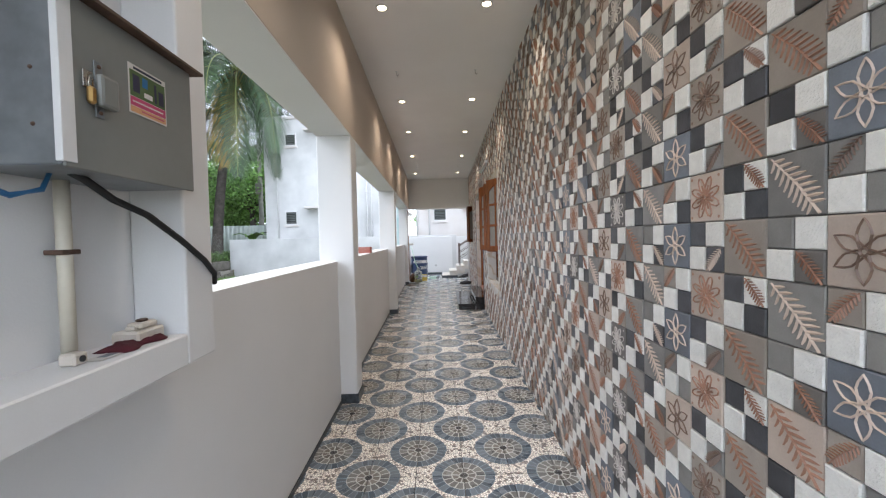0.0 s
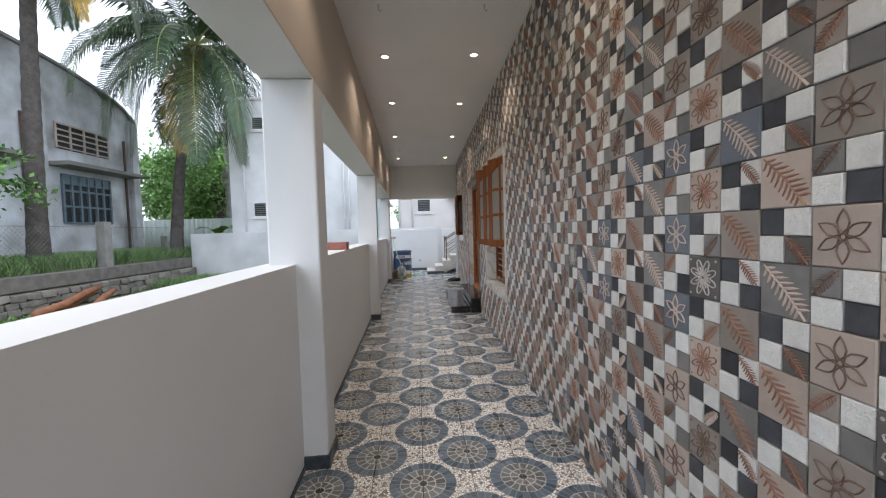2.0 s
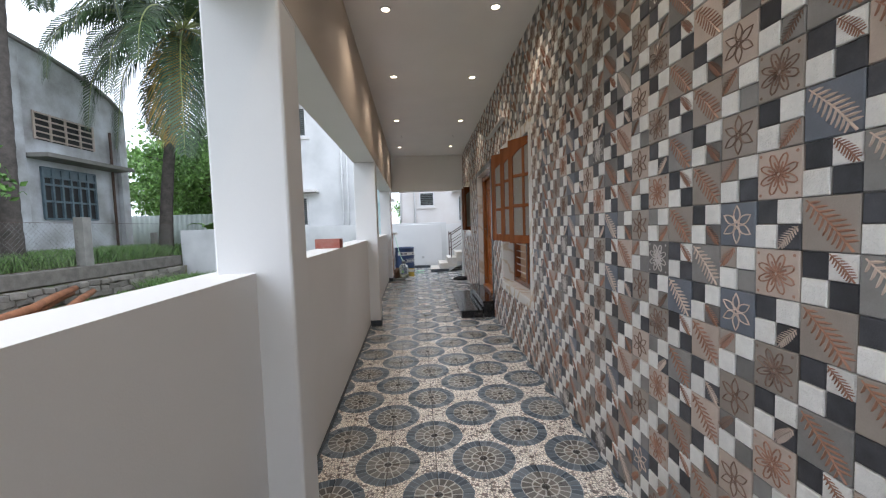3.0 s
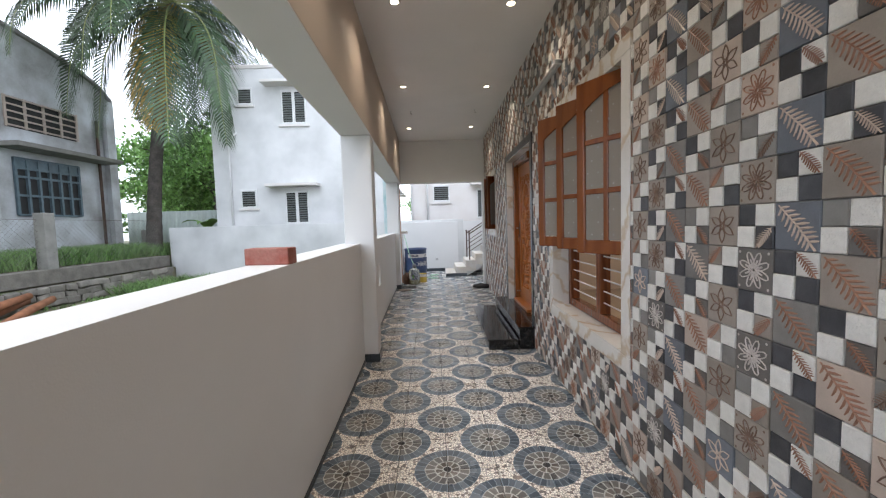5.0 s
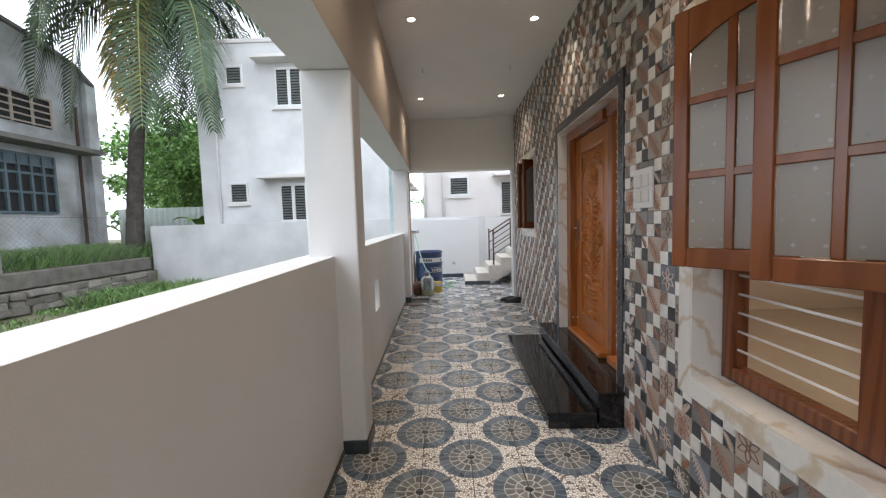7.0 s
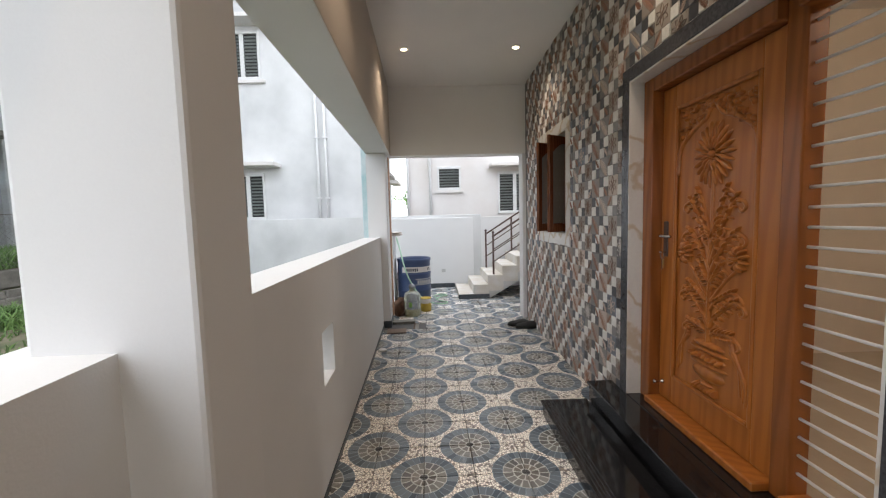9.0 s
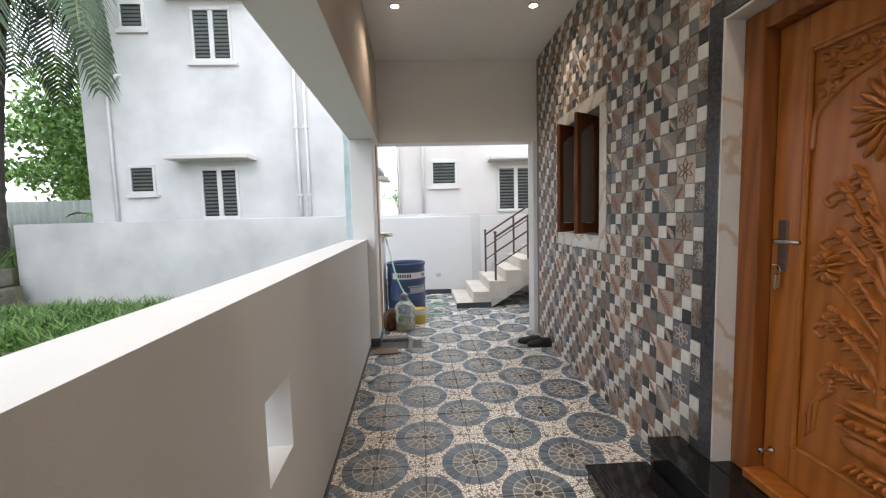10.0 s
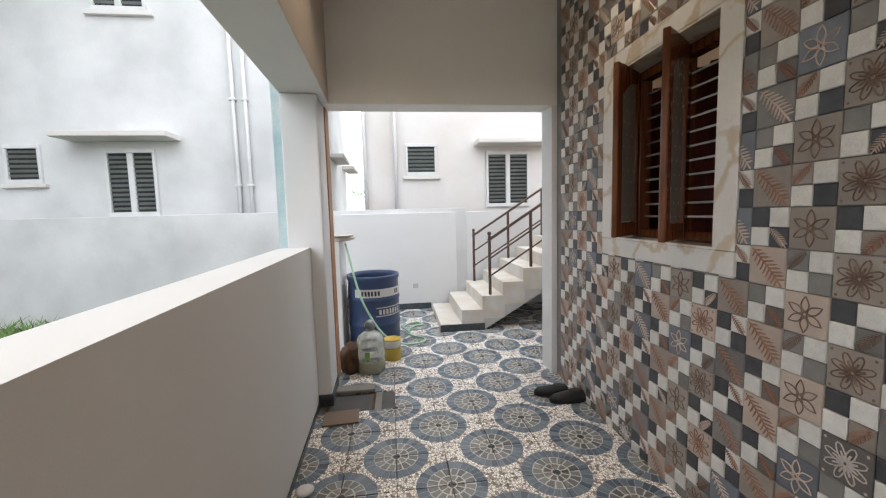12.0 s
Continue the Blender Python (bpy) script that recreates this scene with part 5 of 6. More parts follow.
def shrunk(k, about):
    return Matrix.Translation(about) @ Matrix.Scale(k, 4) @ Matrix.Translation([-c for c in about])


def house_left():
    h = thing("house", "two-storey unpainted white plastered house with louvred windows", "house", Matrix.Translation((-0.28, 0, 0.13)) @ shrunk(0.96, (0.74, 8.5, 1.47)))
    y = 15.95
    part("wall", slab((-5.85, y, -0.3), (-0.28, y + 4.0, 6.45), 0.01), M["plaster"], h, "white plastered house wall")
    part("roof", slab((-5.90, y - 0.05, 6.45), (-0.24, y + 4.05, 6.56), 0.01), M["pinkhouse"], h, "flat roof edge")
    for x0, x1, z0, z1 in ((-5.02, -4.50, 2.0, 2.62), (-4.95, -4.46, 5.30, 5.86)):
        louvre_window(h, x0, x1, z0, z1, y, 1)
        part("sill", slab((x0 - 0.06, y - 0.07, z0 - 0.06), (x1 + 0.06, y, z0 - 0.001), 0.004), M["pinkhouse"], h)
    for x0, x1, z0, z1 in ((-3.58, -2.82, 1.45, 2.54), (-3.55, -2.76, 4.66, 5.75)):
        louvre_window(h, x0, x1, z0, z1, y, 2)
        part("sill", slab((x0 - 0.1, y - 0.08, z0 - 0.07), (x1 + 0.1, y, z0 - 0.001), 0.004), M["pinkhouse"], h)
        sunshade(h, x0 - 0.48, x1 + 0.40, z1 + 0.12, y)
    for x in (-1.55, -1.36):
        p = part("drain_pipe", tube(bmesh.new(), [(x, y - 0.06, -0.2), (x, y - 0.06, 5.6)], 0.032, 12), M["white"], h, "white drain pipe", True)
        for z in (1.9, 3.3, 4.7):
            part("clip", slab((x - 0.05, y - 0.10, z), (x + 0.05, y - 0.001, z + 0.04), 0.004), M["white"], p)
    part("drain_pipe", tube(bmesh.new(), [(-5.30, y - 0.06, 0), (-5.30, y - 0.06, 4.10), (-5.27, y - 0.06, 4.18), (-5.08, y - 0.06, 4.40), (-5.04, y + 0.01, 4.43)], 0.034, 12), M["white"], h, "white drain pipe", True)
    part("drain_pipe", tube(bmesh.new(), [(-5.45, y - 0.10, 4.72), (-5.40, y + 0.02, 4.70)], 0.05, 12), M["white"], h, "pipe stub", True)
    # shades along the side wall
    for yy, z in ((17.2, 2.55), (19.2, 2.55), (17.2, 5.7), (19.2, 5.7)):
        part("sunshade", slab((-0.28, yy, z), (0.02, yy + 1.2, z + 0.09), 0.01), M["pinkhouse"], h, "white concrete sunshade")


def house_end():
    h = thing("house", "pale plastered house behind the back compound wall", "house", Matrix.Translation((-0.07, 0, 0.18)) @ shrunk(0.84, (0.75, 8.9, 1.47)))
    y = 16.8
    part("wall", slab((0.24, y, -0.3), (9.0, y + 2.6, 6.2), 0.01), M["pinkhouse"], h, "pale plastered house wall")
    louvre_window(h, 1.06, 1.68, 2.05, 2.68, y, 1)
    part("sill", slab((1.0, y - 0.06, 1.98), (1.74, y, 2.049), 0.004), M["pinkhouse"], h)
    louvre_window(h, 2.68, 3.58, 1.40, 2.52, y, 2)
    sunshade(h, 2.44, 3.95, 2.62, y)
    for x in (0.27, 0.86):
        part("drain_pipe", tube(bmesh.new(), [(x, y - 0.06, 0), (x, y - 0.06, 6.0)], 0.036, 12), M["white"], h, "white drain pipe", True)


def old_building():
    b = thing("old_building", "stained old plaster factory building with a curved roof", "building")
    x, ya, yb = -10.6, 4.3, 17.7
    bm = bmesh.new()
    n = 24
    top = []
    for k in range(n + 1):
        y = ya + (yb - ya) * k / n
        top.append((y, 6.1 + 1.25 * max(0.0, 1 - ((y - 11.0) / 6.7) ** 2) ** 0.6))
    prof = [(ya, -0.3)] + top + [(yb, -0.3)]
    v0 = [bm.verts.new((x, y, z)) for y, z in prof]
    v1 = [bm.verts.new((x - 9, y, z)) for y, z in prof]
    bm.faces.new(v0)
    bm.faces.new(v1[::-1])
    for k in range(len(prof)):
        bm.faces.new((v0[k], v1[k], v1[(k + 1) % len(prof)], v0[(k + 1) % len(prof)]))
    bmesh.ops.recalc_face_normals(bm, faces=bm.faces)
    part("wall", bm, M["oldplaster"], b, "grey stained plaster wall")
    bm = bmesh.new()
    for (y0, z0), (y1, z1) in zip(top, top[1:]):
        v = [bm.verts.new(p) for p in ((x + 0.12, y0, z0 + 0.002), (x + 0.12, y1, z1 + 0.002), (x - 9, y1, z1 + 0.002), (x - 9, y0, z0 + 0.002), (x + 0.12, y0, z0 + 0.1), (x + 0.12, y1, z1 + 0.1), (x - 9, y1, z1 + 0.1), (x - 9, y0, z0 + 0.1))]
        for q in ((0, 1, 5, 4), (4, 5, 6, 7), (0, 3, 2, 1)):
            bm.faces.new([v[i] for i in q])
    bmesh.ops.remove_doubles(bm, verts=bm.verts, dist=1e-4)
    part("roof", bm, M["concrete"], b, "dark roof edge")
    for y in (5.5, 9.2, 13.4, 17.3):
        part("pilaster", slab((x, y, -0.2), (x + 0.18, y + 0.35, 6.1 if y > 16 else 7.0), 0.01), M["oldplaster"], b, "stained plaster pilaster")
    # upper slatted opening, sunshade, lower steel window; one bay repeated
    for yo, L in ((14.2, 2.1), (9.9, 2.1)):
        # near-black sheet behind the slats paints in the shade of the opening
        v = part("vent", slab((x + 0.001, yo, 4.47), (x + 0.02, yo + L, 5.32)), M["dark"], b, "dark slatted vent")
        for k in range(5):
            part("slat", slab((x + 0.02, yo, 4.50 + 0.19 * k), (x + 0.07, yo + L, 4.54 + 0.19 * k)), M["t_beige"], v)
        for k in range(5):
            part("slat", slab((x + 0.021, yo + L * k / 4 - 0.03, 4.47), (x + 0.06, yo + L * k / 4 + 0.03, 5.32)), M["t_beige"], v)
        part("sunshade", slab((x, yo - 0.4, 3.85), (x + 0.75, yo + L + 0.9, 3.98), 0.01), M["concrete"], b, "stained concrete sunshade")
        # near-black sheet behind the steel frames paints in the unlit interior
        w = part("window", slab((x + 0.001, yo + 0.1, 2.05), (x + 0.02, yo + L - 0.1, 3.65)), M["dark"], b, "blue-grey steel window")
        for k in range(7):
            yy = yo + 0.1 + (L - 0.2) * k / 6
            part("frame", slab((x + 0.02, yy - 0.03, 2.05), (x + 0.09, yy + 0.03, 3.65)), M["bluemetal"], w)
        for z in (2.05, 2.60, 3.12, 3.36, 3.63):
            part("frame", slab((x + 0.021, yo + 0.1, z - 0.03), (x + 0.08, yo + L - 0.1, z + 0.03)), M["bluemetal"], w)
        part("frame", slab((x + 0.022, yo + 0.1, 3.39), (x + 0.05, yo + L - 0.1, 3.60)), M["bluemetal"], w, "blue-grey fanlight panel")
    for y in (17.0, 13.1):
        part("drain_pipe", tube(bmesh.new(), [(x + 0.08, y, 0.7), (x + 0.08, y, 5.3)], 0.045, 8), M["rust"], b, "rusty drain pipe", True)


def terrace():
    t = structure("terrace", slab((-40, -10, -0.28), (-7.45, 40, 0.72)), M["soil"], "raised earth terrace of the next plot")
    structure("terrace_kerb", slab((-7.55, -10, 0.40), (-7.25, 15.4, 0.735), 0.02), M["stone"], "weathered concrete kerb of the terrace")
    wall = structure("retaining_wall", slab((-7.35, -10, -0.3), (-7.10, 15.4, 0.38)), M["soil"], "low rubble stone retaining wall")
    rng = random.Random(5)
    metas = []
    for k in range(6):
        bm = slab((-0.06, -0.15, -0.075), (0.06, 0.15, 0.075), 0.025, None, 2)
        for v in bm.verts:
            v.co += Vector((noise.noise(v.co * 9 + Vector((k * 3, 0, 0))), noise.noise(v.co * 8 + Vector((0, k * 5, 0))), noise.noise(v.co * 8 + Vector((0, 0, k * 7))))) * 0.03
        me = bpy.data.meshes.new("stone")
        bm.to_mesh(me)
        bm.free()
        me.materials.append(M["stone"])
        metas.append(me)
    for row in range(3):
        y = 5.0 + rng.uniform(0, 0.2)
        while y < 15.2:
            s = new("stone", rng.choice(metas))
            s.parent = wall
            ln = rng.uniform(0.8, 1.25)
            s.matrix_world = pose(-7.09 + rng.uniform(-0.02, 0.02), y, 0.03 + row * 0.145 + rng.uniform(-0.01, 0.01), rng.uniform(-6, 6), rng.uniform(-6, 6), rng.uniform(-6, 6)) @ Matrix.Diagonal((1, ln, 1, 1))
            y += 0.30 * ln + 0.01
    for y in (4.6, 8.2, 11.8):
        p = thing("fence_post", "square weathered concrete fence post on the terrace kerb", "fence post", pose(-7.38, y, 0.72), "concrete fence posts")
        part("post", slab((-0.12, -0.12, 0), (0.12, 0.12, 1.22), 0.015, None, 2), M["concrete"], p)
    for x, y, h in ((-9.6, 17.6, 0.95), (-6.4, 18.4, 1.2), (-5.95, 17.4, 1.0)):
        p = thing("fence_post", "short concrete post beside the compound wall", "fence post", pose(x, y, 0.6), "concrete fence posts")
        part("post", slab((-0.09, -0.09, -0.6), (0.09, 0.09, h), 0.012), M["concrete"], p)
    f = thing("wire_fence", "rusty chain-link fence on the terrace", "fence", pose(-7.42, 4.6, 0.75))
    bm = bmesh.new()
    L, H, st = 10.6, 1.05, 0.11
    k = -int(H / st)
    while k * st < L:
        for sgn in (1, -1):
            a, b = k * st, k * st + H
            za, zb = (0, H) if sgn > 0 else (H, 0)
            if a < 0:
                za += (0 - a) * (zb - za) / (b - a)
                a = 0
            if b > L:
                zb = za + (L - a) * (zb - za) / (b - a)
                b = L
            if b > a:
                tube(bm, [(0, a, za), (0, b, zb)], 0.0022, 3, False)
        k += 1
    part("mesh", bm, M["chrome"], f, "thin chain-link wires")
    for z in (0.0, H):
        part("wire", tube(bmesh.new(), [(0, 0, z), (0, L, z)], 0.004, 5), M["rust"], f)
    c = thing("sheet_fence", "pale corrugated metal sheet fence behind the trees", "fence", pose(-12.5, 20.5, 0.6))
    bm = bmesh.new()
    n = 160
    lo = [bm.verts.new((9.0 * k / n, 0.035 * math.sin(k * 1.57), 0)) for k in range(n + 1)]
    hi = [bm.verts.new((9.0 * k / n, 0.035 * math.sin(k * 1.57), 1.75)) for k in range(n + 1)]
    for k in range(n):
        bm.faces.new((lo[k], lo[k + 1], hi[k + 1], hi[k]))
    o = part("sheet", bm, M["corr"], c, "", True)
    o.modifiers.new("thick", "SOLIDIFY").thickness = 0.01
    for k, (y, x, rz) in enumerate(((9.7, -6.5, -24), (9.9, -6.1, -27), (9.5, -6.3, -22))):
        g = thing("log", "peeled reddish log lying in the yard", "log", pose(x, y, 0.02 + 0.13 * (k == 2), 0, 0, -rz), "logs in the yard")
        part("trunk", tube(bmesh.new(), [(0, -1.4, 0), (0.02, -0.4, 0.02), (0, 0.5, 0.1), (0.02, 1.4, 0.16)], 0.08, 12, True, [0.085, 0.08, 0.075, 0.065]), M["log"], g, "", True)


def leaves_mesh(name, spots, size, material, parent, seed, label="", up=0.3):
    """Many small folded leaves at given places, one mesh."""
    rng = np.random.default_rng(seed)
    P = np.asarray(spots)
    n = len(P)
    d = rng.normal(size=(n, 3)); d[:, 2] += up * 0.5; d /= np.linalg.norm(d, axis=1)[:, None]
    e = rng.normal(size=(n, 3)); e -= (e * d).sum(1)[:, None] * d; e /= np.linalg.norm(e, axis=1)[:, None]
    nn = np.cross(d, e)
    s = size * rng.uniform(0.6, 1.3, n)[:, None]
    V = np.stack([P, P + d * s * 0.5 + e * s * 0.28 + nn * s * 0.08, P + d * s, P + d * s * 0.5 - e * s * 0.28 + nn * s * 0.08], 1).reshape(-1, 3)
    F = [(4 * k, 4 * k + 1, 4 * k + 2, 4 * k + 3) for k in range(n)]
    me = bpy.data.meshes.new(name)
    me.from_pydata(V.tolist(), [], F)
    me.materials.append(material)
    ob = new(name, me)
    ob.parent = parent
    if label:
        tagged(ob, label)
    return ob


def broad_tree(x, y, z, height, spread, seed, count, size, label, trunk=0.16, material="leaf_d"):
    t = thing("tree", label, "tree", pose(x, y, z))
    rng = random.Random(seed)
    nr = np.random.default_rng(seed)
    bm = bmesh.new()
    top = height * 0.45
    tube(bm, [(0, 0, -0.2), (0.08, 0.05, top * 0.5), (0.02, 0.1, top)], trunk, 10, True, [trunk * 1.2, trunk, trunk * 0.75])
    hubs = []
    for k in range(11):
        a = k * 2.4 + rng.uniform(-0.3, 0.3)
        r = spread * rng.uniform(0.25, 0.85)
        h = height * rng.uniform(0.28, 0.95) * (1 - 0.25 * r / spread)
        tip = Vector((math.cos(a) * r, math.sin(a) * r, h))
        base = Vector((0.03, 0.08, top * rng.uniform(0.7, 1.0)))
        mid = base.lerp(tip, 0.5) + Vector((0, 0, 0.12 * height * rng.uniform(0.2, 1)))
        tube(bm, [base, mid, tip], 0.05, 6, True, [trunk * 0.45, trunk * 0.25, 0.02])
        hubs.append(tip)
        hubs.append(mid)
    part("trunk", bm, M["bark"], t, "rough brown trunk and limbs", True)
    pts = []
    per = count // (len(hubs) * 5)
    for hb in hubs:
        for q in range(5):
            c = np.array(hb) + nr.normal(size=3) * spread * np.array([0.26, 0.26, 0.16])
            pts.append(c + nr.normal(size=(per, 3)) * spread * np.array([0.10, 0.10, 0.06]))
    leaves_mesh("crown", np.concatenate(pts), size, M[material], t, seed, "crown of small green leaves")
    return t


def palm_tree(x, y, z, height, lean, seed, fronds, label, flen=3.6, bare=False):
    t = thing("palm_tree", label, "palm tree", pose(x, y, z))
    rng = random.Random(seed)
    bm = bmesh.new()
    pts, rad = [], []
    n = 46
    for k in range(n + 1):
        s = k / n
        pts.append((lean[0] * s ** 1.6, lean[1] * s ** 1.6, -0.3 + (height + 0.3) * s))
        rad.append((0.21 + 0.10 * math.exp(-s * 14)) * (1 - 0.38 * s) + (0.008 if k % 2 else -0.004))
    tube(bm, pts, 0.2, 12, True, rad)
    part("trunk", bm, M["bark"], t, "ringed dark palm trunk", True)
    head = Vector(pts[-1])
    if bare:
        return t
    for k in range(fronds):
        az = k * 2.399963 + rng.uniform(-0.25, 0.25)
        age = k / fronds
        rise = 1.05 - 1.75 * age + rng.uniform(-0.15, 0.15)
        L = flen * rng.uniform(0.85, 1.1) * (0.8 if age < 0.12 else 1)
        yellow = age > 0.94
        d = Vector((math.cos(az), math.sin(az), 0))
        rib, m = [], 16
        p, ang = head.copy(), rise
        for i in range(m + 1):
            rib.append(p.copy())
            p = p + (d * math.cos(ang) + Vector((0, 0, math.sin(ang)))) * (L / m)
            ang = max(-1.45, ang - (0.095 + 0.05 * age) * (0.6 + 0.8 * i / m))
        fr = part("frond", tube(bmesh.new(), rib, 0.02, 5, True, [0.035 * (1 - 0.85 * i / m) for i in range(m + 1)]), M["palm_y"] if yellow else M["palm_rib"], t)
        V, F = [], []
        side = d.cross(Vector((0, 0, 1))).normalized()
        nl = 46
        for i in range(nl):
            s = 0.10 + 0.90 * i / nl
            j = min(int(s * m), m - 1)
            base = rib[j].lerp(rib[j + 1], s * m - j)
            tang = (rib[j + 1] - rib[j]).normalized()
            up = side.cross(tang)
            ln = L * 0.22 * math.sin(math.pi * (0.14 + 0.80 * s)) * rng.uniform(0.85, 1.1)
            for sg in (-1, 1):
                out = (side * sg * 0.85 + tang * 0.55 + up * 0.12).normalized()
                droop = Vector((0, 0, -1)) * (0.35 + 0.5 * age)
                a, b, c = base, base + out * ln * 0.5 + droop * ln * 0.12, base + out * ln * 0.9 + droop * ln * (0.75 + rng.uniform(0, 0.25))
                w = tang * 0.040
                o = len(V)
                V += [a - w * 0.6, a + w * 0.6, b - w, b + w, c]
                F += [(o, o + 1, o + 3, o + 2), (o + 2, o + 3, o + 4)]
        me = bpy.data.meshes.new("foliage")
        me.from_pydata([tuple(v) for v in V], [], F)
        me.materials.append(M["palm_y"] if yellow else M["palm"])
        lf = new("foliage", me)
        lf.parent = fr
        tagged(lf, kind="stuff")
    for k in range(7):
        a = k * 0.9
        bm = bmesh.new()
        bmesh.ops.create_uvsphere(bm, u_segments=10, v_segments=8, radius=0.13)
        bmesh.ops.translate(bm, vec=head + Vector((math.cos(a) * 0.26, math.sin(a) * 0.26, -0.22 - 0.08 * (k % 2))), verts=bm.verts)
        part("coconut", bm, M["palm_rib"] if k % 2 else M["palm_y"], t, "", True)
    return t


def banana(x, y, z, seed):
    b = thing("banana_plant", "young banana plant with broad green leaves", "banana plant", pose(x, y, z), "banana plants")
    rng = random.Random(seed)
    part("stalk", tube(bmesh.new(), [(0, 0, -0.1), (0.02, 0, 0.8)], 0.06, 8, True, [0.08, 0.05]), M["palm_rib"], b, "", True)
    for k in range(7):
        az, L = k * 2.4, rng.uniform(0.9, 1.4)
        d = Vector((math.cos(az), math.sin(az), 0))
        side = d.cross(Vector((0, 0, 1)))
        bm = bmesh.new()
        p, ang, prev = Vector((0, 0, 0.75)), 1.2, None
        for i in range(9):
            w = 0.17 * math.sin(math.pi * min(1, 0.1 + i / 9))
            row = [bm.verts.new(p - side * w + Vector((0, 0, w * 0.25))), bm.verts.new(p), bm.verts.new(p + side * w + Vector((0, 0, w * 0.25)))]
            if prev:
                bm.faces.new((prev[0], prev[1], row[1], row[0]))
                bm.faces.new((prev[1], prev[2], row[2], row[1]))
            prev = row
            p = p + (d * math.cos(ang) + Vector((0, 0, math.sin(ang)))) * L / 8
            ang -= 0.24
        part("leaf", bm, M["leaf"], b, "", True)


def grass_stuff(name, count, area, z, hmin, hmax, seed, label):
    rng = np.random.default_rng(seed)
    x0, x1, y0, y1 = area
    cx = rng.uniform(x0, x1, count // 25)
    cy = rng.uniform(y0, y1, count // 25)
    k = rng.integers(0, len(cx), count)
    P = np.stack([cx[k] + rng.normal(0, 0.14, count), cy[k] + rng.normal(0, 0.14, count), np.full(count, z)], 1)
    P[:, 0] = np.clip(P[:, 0], x0, x1)
    P[:, 1] = np.clip(P[:, 1], y0, y1)
    h = rng.uniform(hmin, hmax, count)[:, None]
    a = rng.uniform(0, 6.28, count)
    w = np.stack([np.cos(a), np.sin(a), np.zeros(count)], 1) * 0.014
    tip = rng.normal(0, 0.35, (count, 3)); tip[:, 2] = 1
    V = np.stack([P - w, P + w, P + tip * h * 0.6 + w * 0.8, P + tip * h * 0.6 - w * 0.8, P + tip * np.array([1.5, 1.5, 0.95]) * h], 1).reshape(-1, 3)
    F = []
    for i in range(count):
        o = 5 * i
        F += [(o, o + 1, o + 2, o + 3), (o + 3, o + 2, o + 4)]
    me = bpy.data.meshes.new(name)
    me.from_pydata(V.tolist(), [], F)
    me.materials.append(M["grass"])
    tagged(new(name, me), label, "grass", "", "stuff")


def utility_pole():
    p = thing("utility_pole", "concrete electricity pole with cross arm and wires", "utility pole", pose(-8.8, 21.5, 0.6))
    part("pole", tube(bmesh.new(), [(0, 0, -0.6), (0, 0, 6.6)], 0.12, 10, True, [0.15, 0.10]), M["concrete"], p, "", True)
    part("arm", slab((-0.7, -0.05, 6.1), (0.7, 0.05, 6.2), 0.01), M["rust"], p)
    part("box", slab((-0.18, -0.25, 3.5), (0.18, -0.12, 4.1), 0.02), M["concrete"], p, "grey fuse box")
    for x in (-0.6, 0.0, 0.6):
        part("insulator", lathe(bmesh.new(), [(0.03, 0), (0.06, 0.03), (0.03, 0.06), (0.055, 0.09), (0.02, 0.12)], 10, pose(x, 0, 6.2)), M["white"], p)


house_left()
house_end()
old_building()
terrace()
palm_tree(-8.0, 15.8, 0.70, 7.75, (1.05, 0.1), 21, 38, "tall leaning coconut palm with drooping fronds", 5.0)
palm_tree(-8.6, 11.3, 0.70, 9.5, (0.25, 0.1), 22, 22, "coconut palm with a dark bare trunk", 3.8)
broad_tree(-10.6, 24.0, 0.5, 8.0, 4.6, 31, 22000, 0.20, "dense leafy green tree behind the fence", 0.2)
broad_tree(-14.0, 27.5, 0.5, 8.2, 4.2, 32, 18000, 0.24, "dense leafy green tree in the distance", 0.22)
broad_tree(-7.2, 28.0, 0.5, 6.8, 3.6, 33, 14000, 0.22, "green tree behind the white house", 0.2)
broad_tree(-8.9, 9.0, 0.70, 3.6, 1.7, 34, 5000, 0.15, "young bright green tree on the terrace", 0.06, "leaf")
broad_tree(0.1, 60.0, -0.1, 6.5, 4.0, 35, 4000, 0.35, "distant green tree between the houses", 0.2)
banana(-7.9, 18.6, 0.65, 41)
banana(-6.8, 19.2, 0.65, 42)
utility_pole()
grass_stuff("grass_terrace", 26000, (-10.3, -7.55, 4.5, 17.0), 0.71, 0.14, 0.50, 51, "bright green weeds and grass on the terrace")
grass_stuff("grass_yard", 9000, (-7.0, -0.5, 6.0, 15.2), -0.07, 0.03, 0.13, 52, "patchy green grass in the yard")
grass_stuff("weeds_wall", 7000, (-6.8, -2.2, 12.6, 14.8), -0.07, 0.10, 0.36, 53, "green weeds along the compound wall")


# ---- floor tiles ----
def tile_mesh(name, sx, sy, h, bev, mats):
    me = bpy.data.meshes.new(name)
    v, f = [], []
    for z, d in ((-h, 0), (-bev, 0), (0, bev)):
        v += [(-sx / 2 + d, -sy / 2 + d, z), (sx / 2 - d, -sy / 2 + d, z), (sx / 2 - d, sy / 2 - d, z), (-sx / 2 + d, sy / 2 - d, z)]
    for k in (0, 4):
        f += [(k + i, k + (i + 1) % 4, k + 4 + (i + 1) % 4, k + 4 + i) for i in range(4)]
    f.append((8, 9, 10, 11))
    me.from_pydata(v, [], f)
    for m in mats:
        me.materials.append(m)
    return me


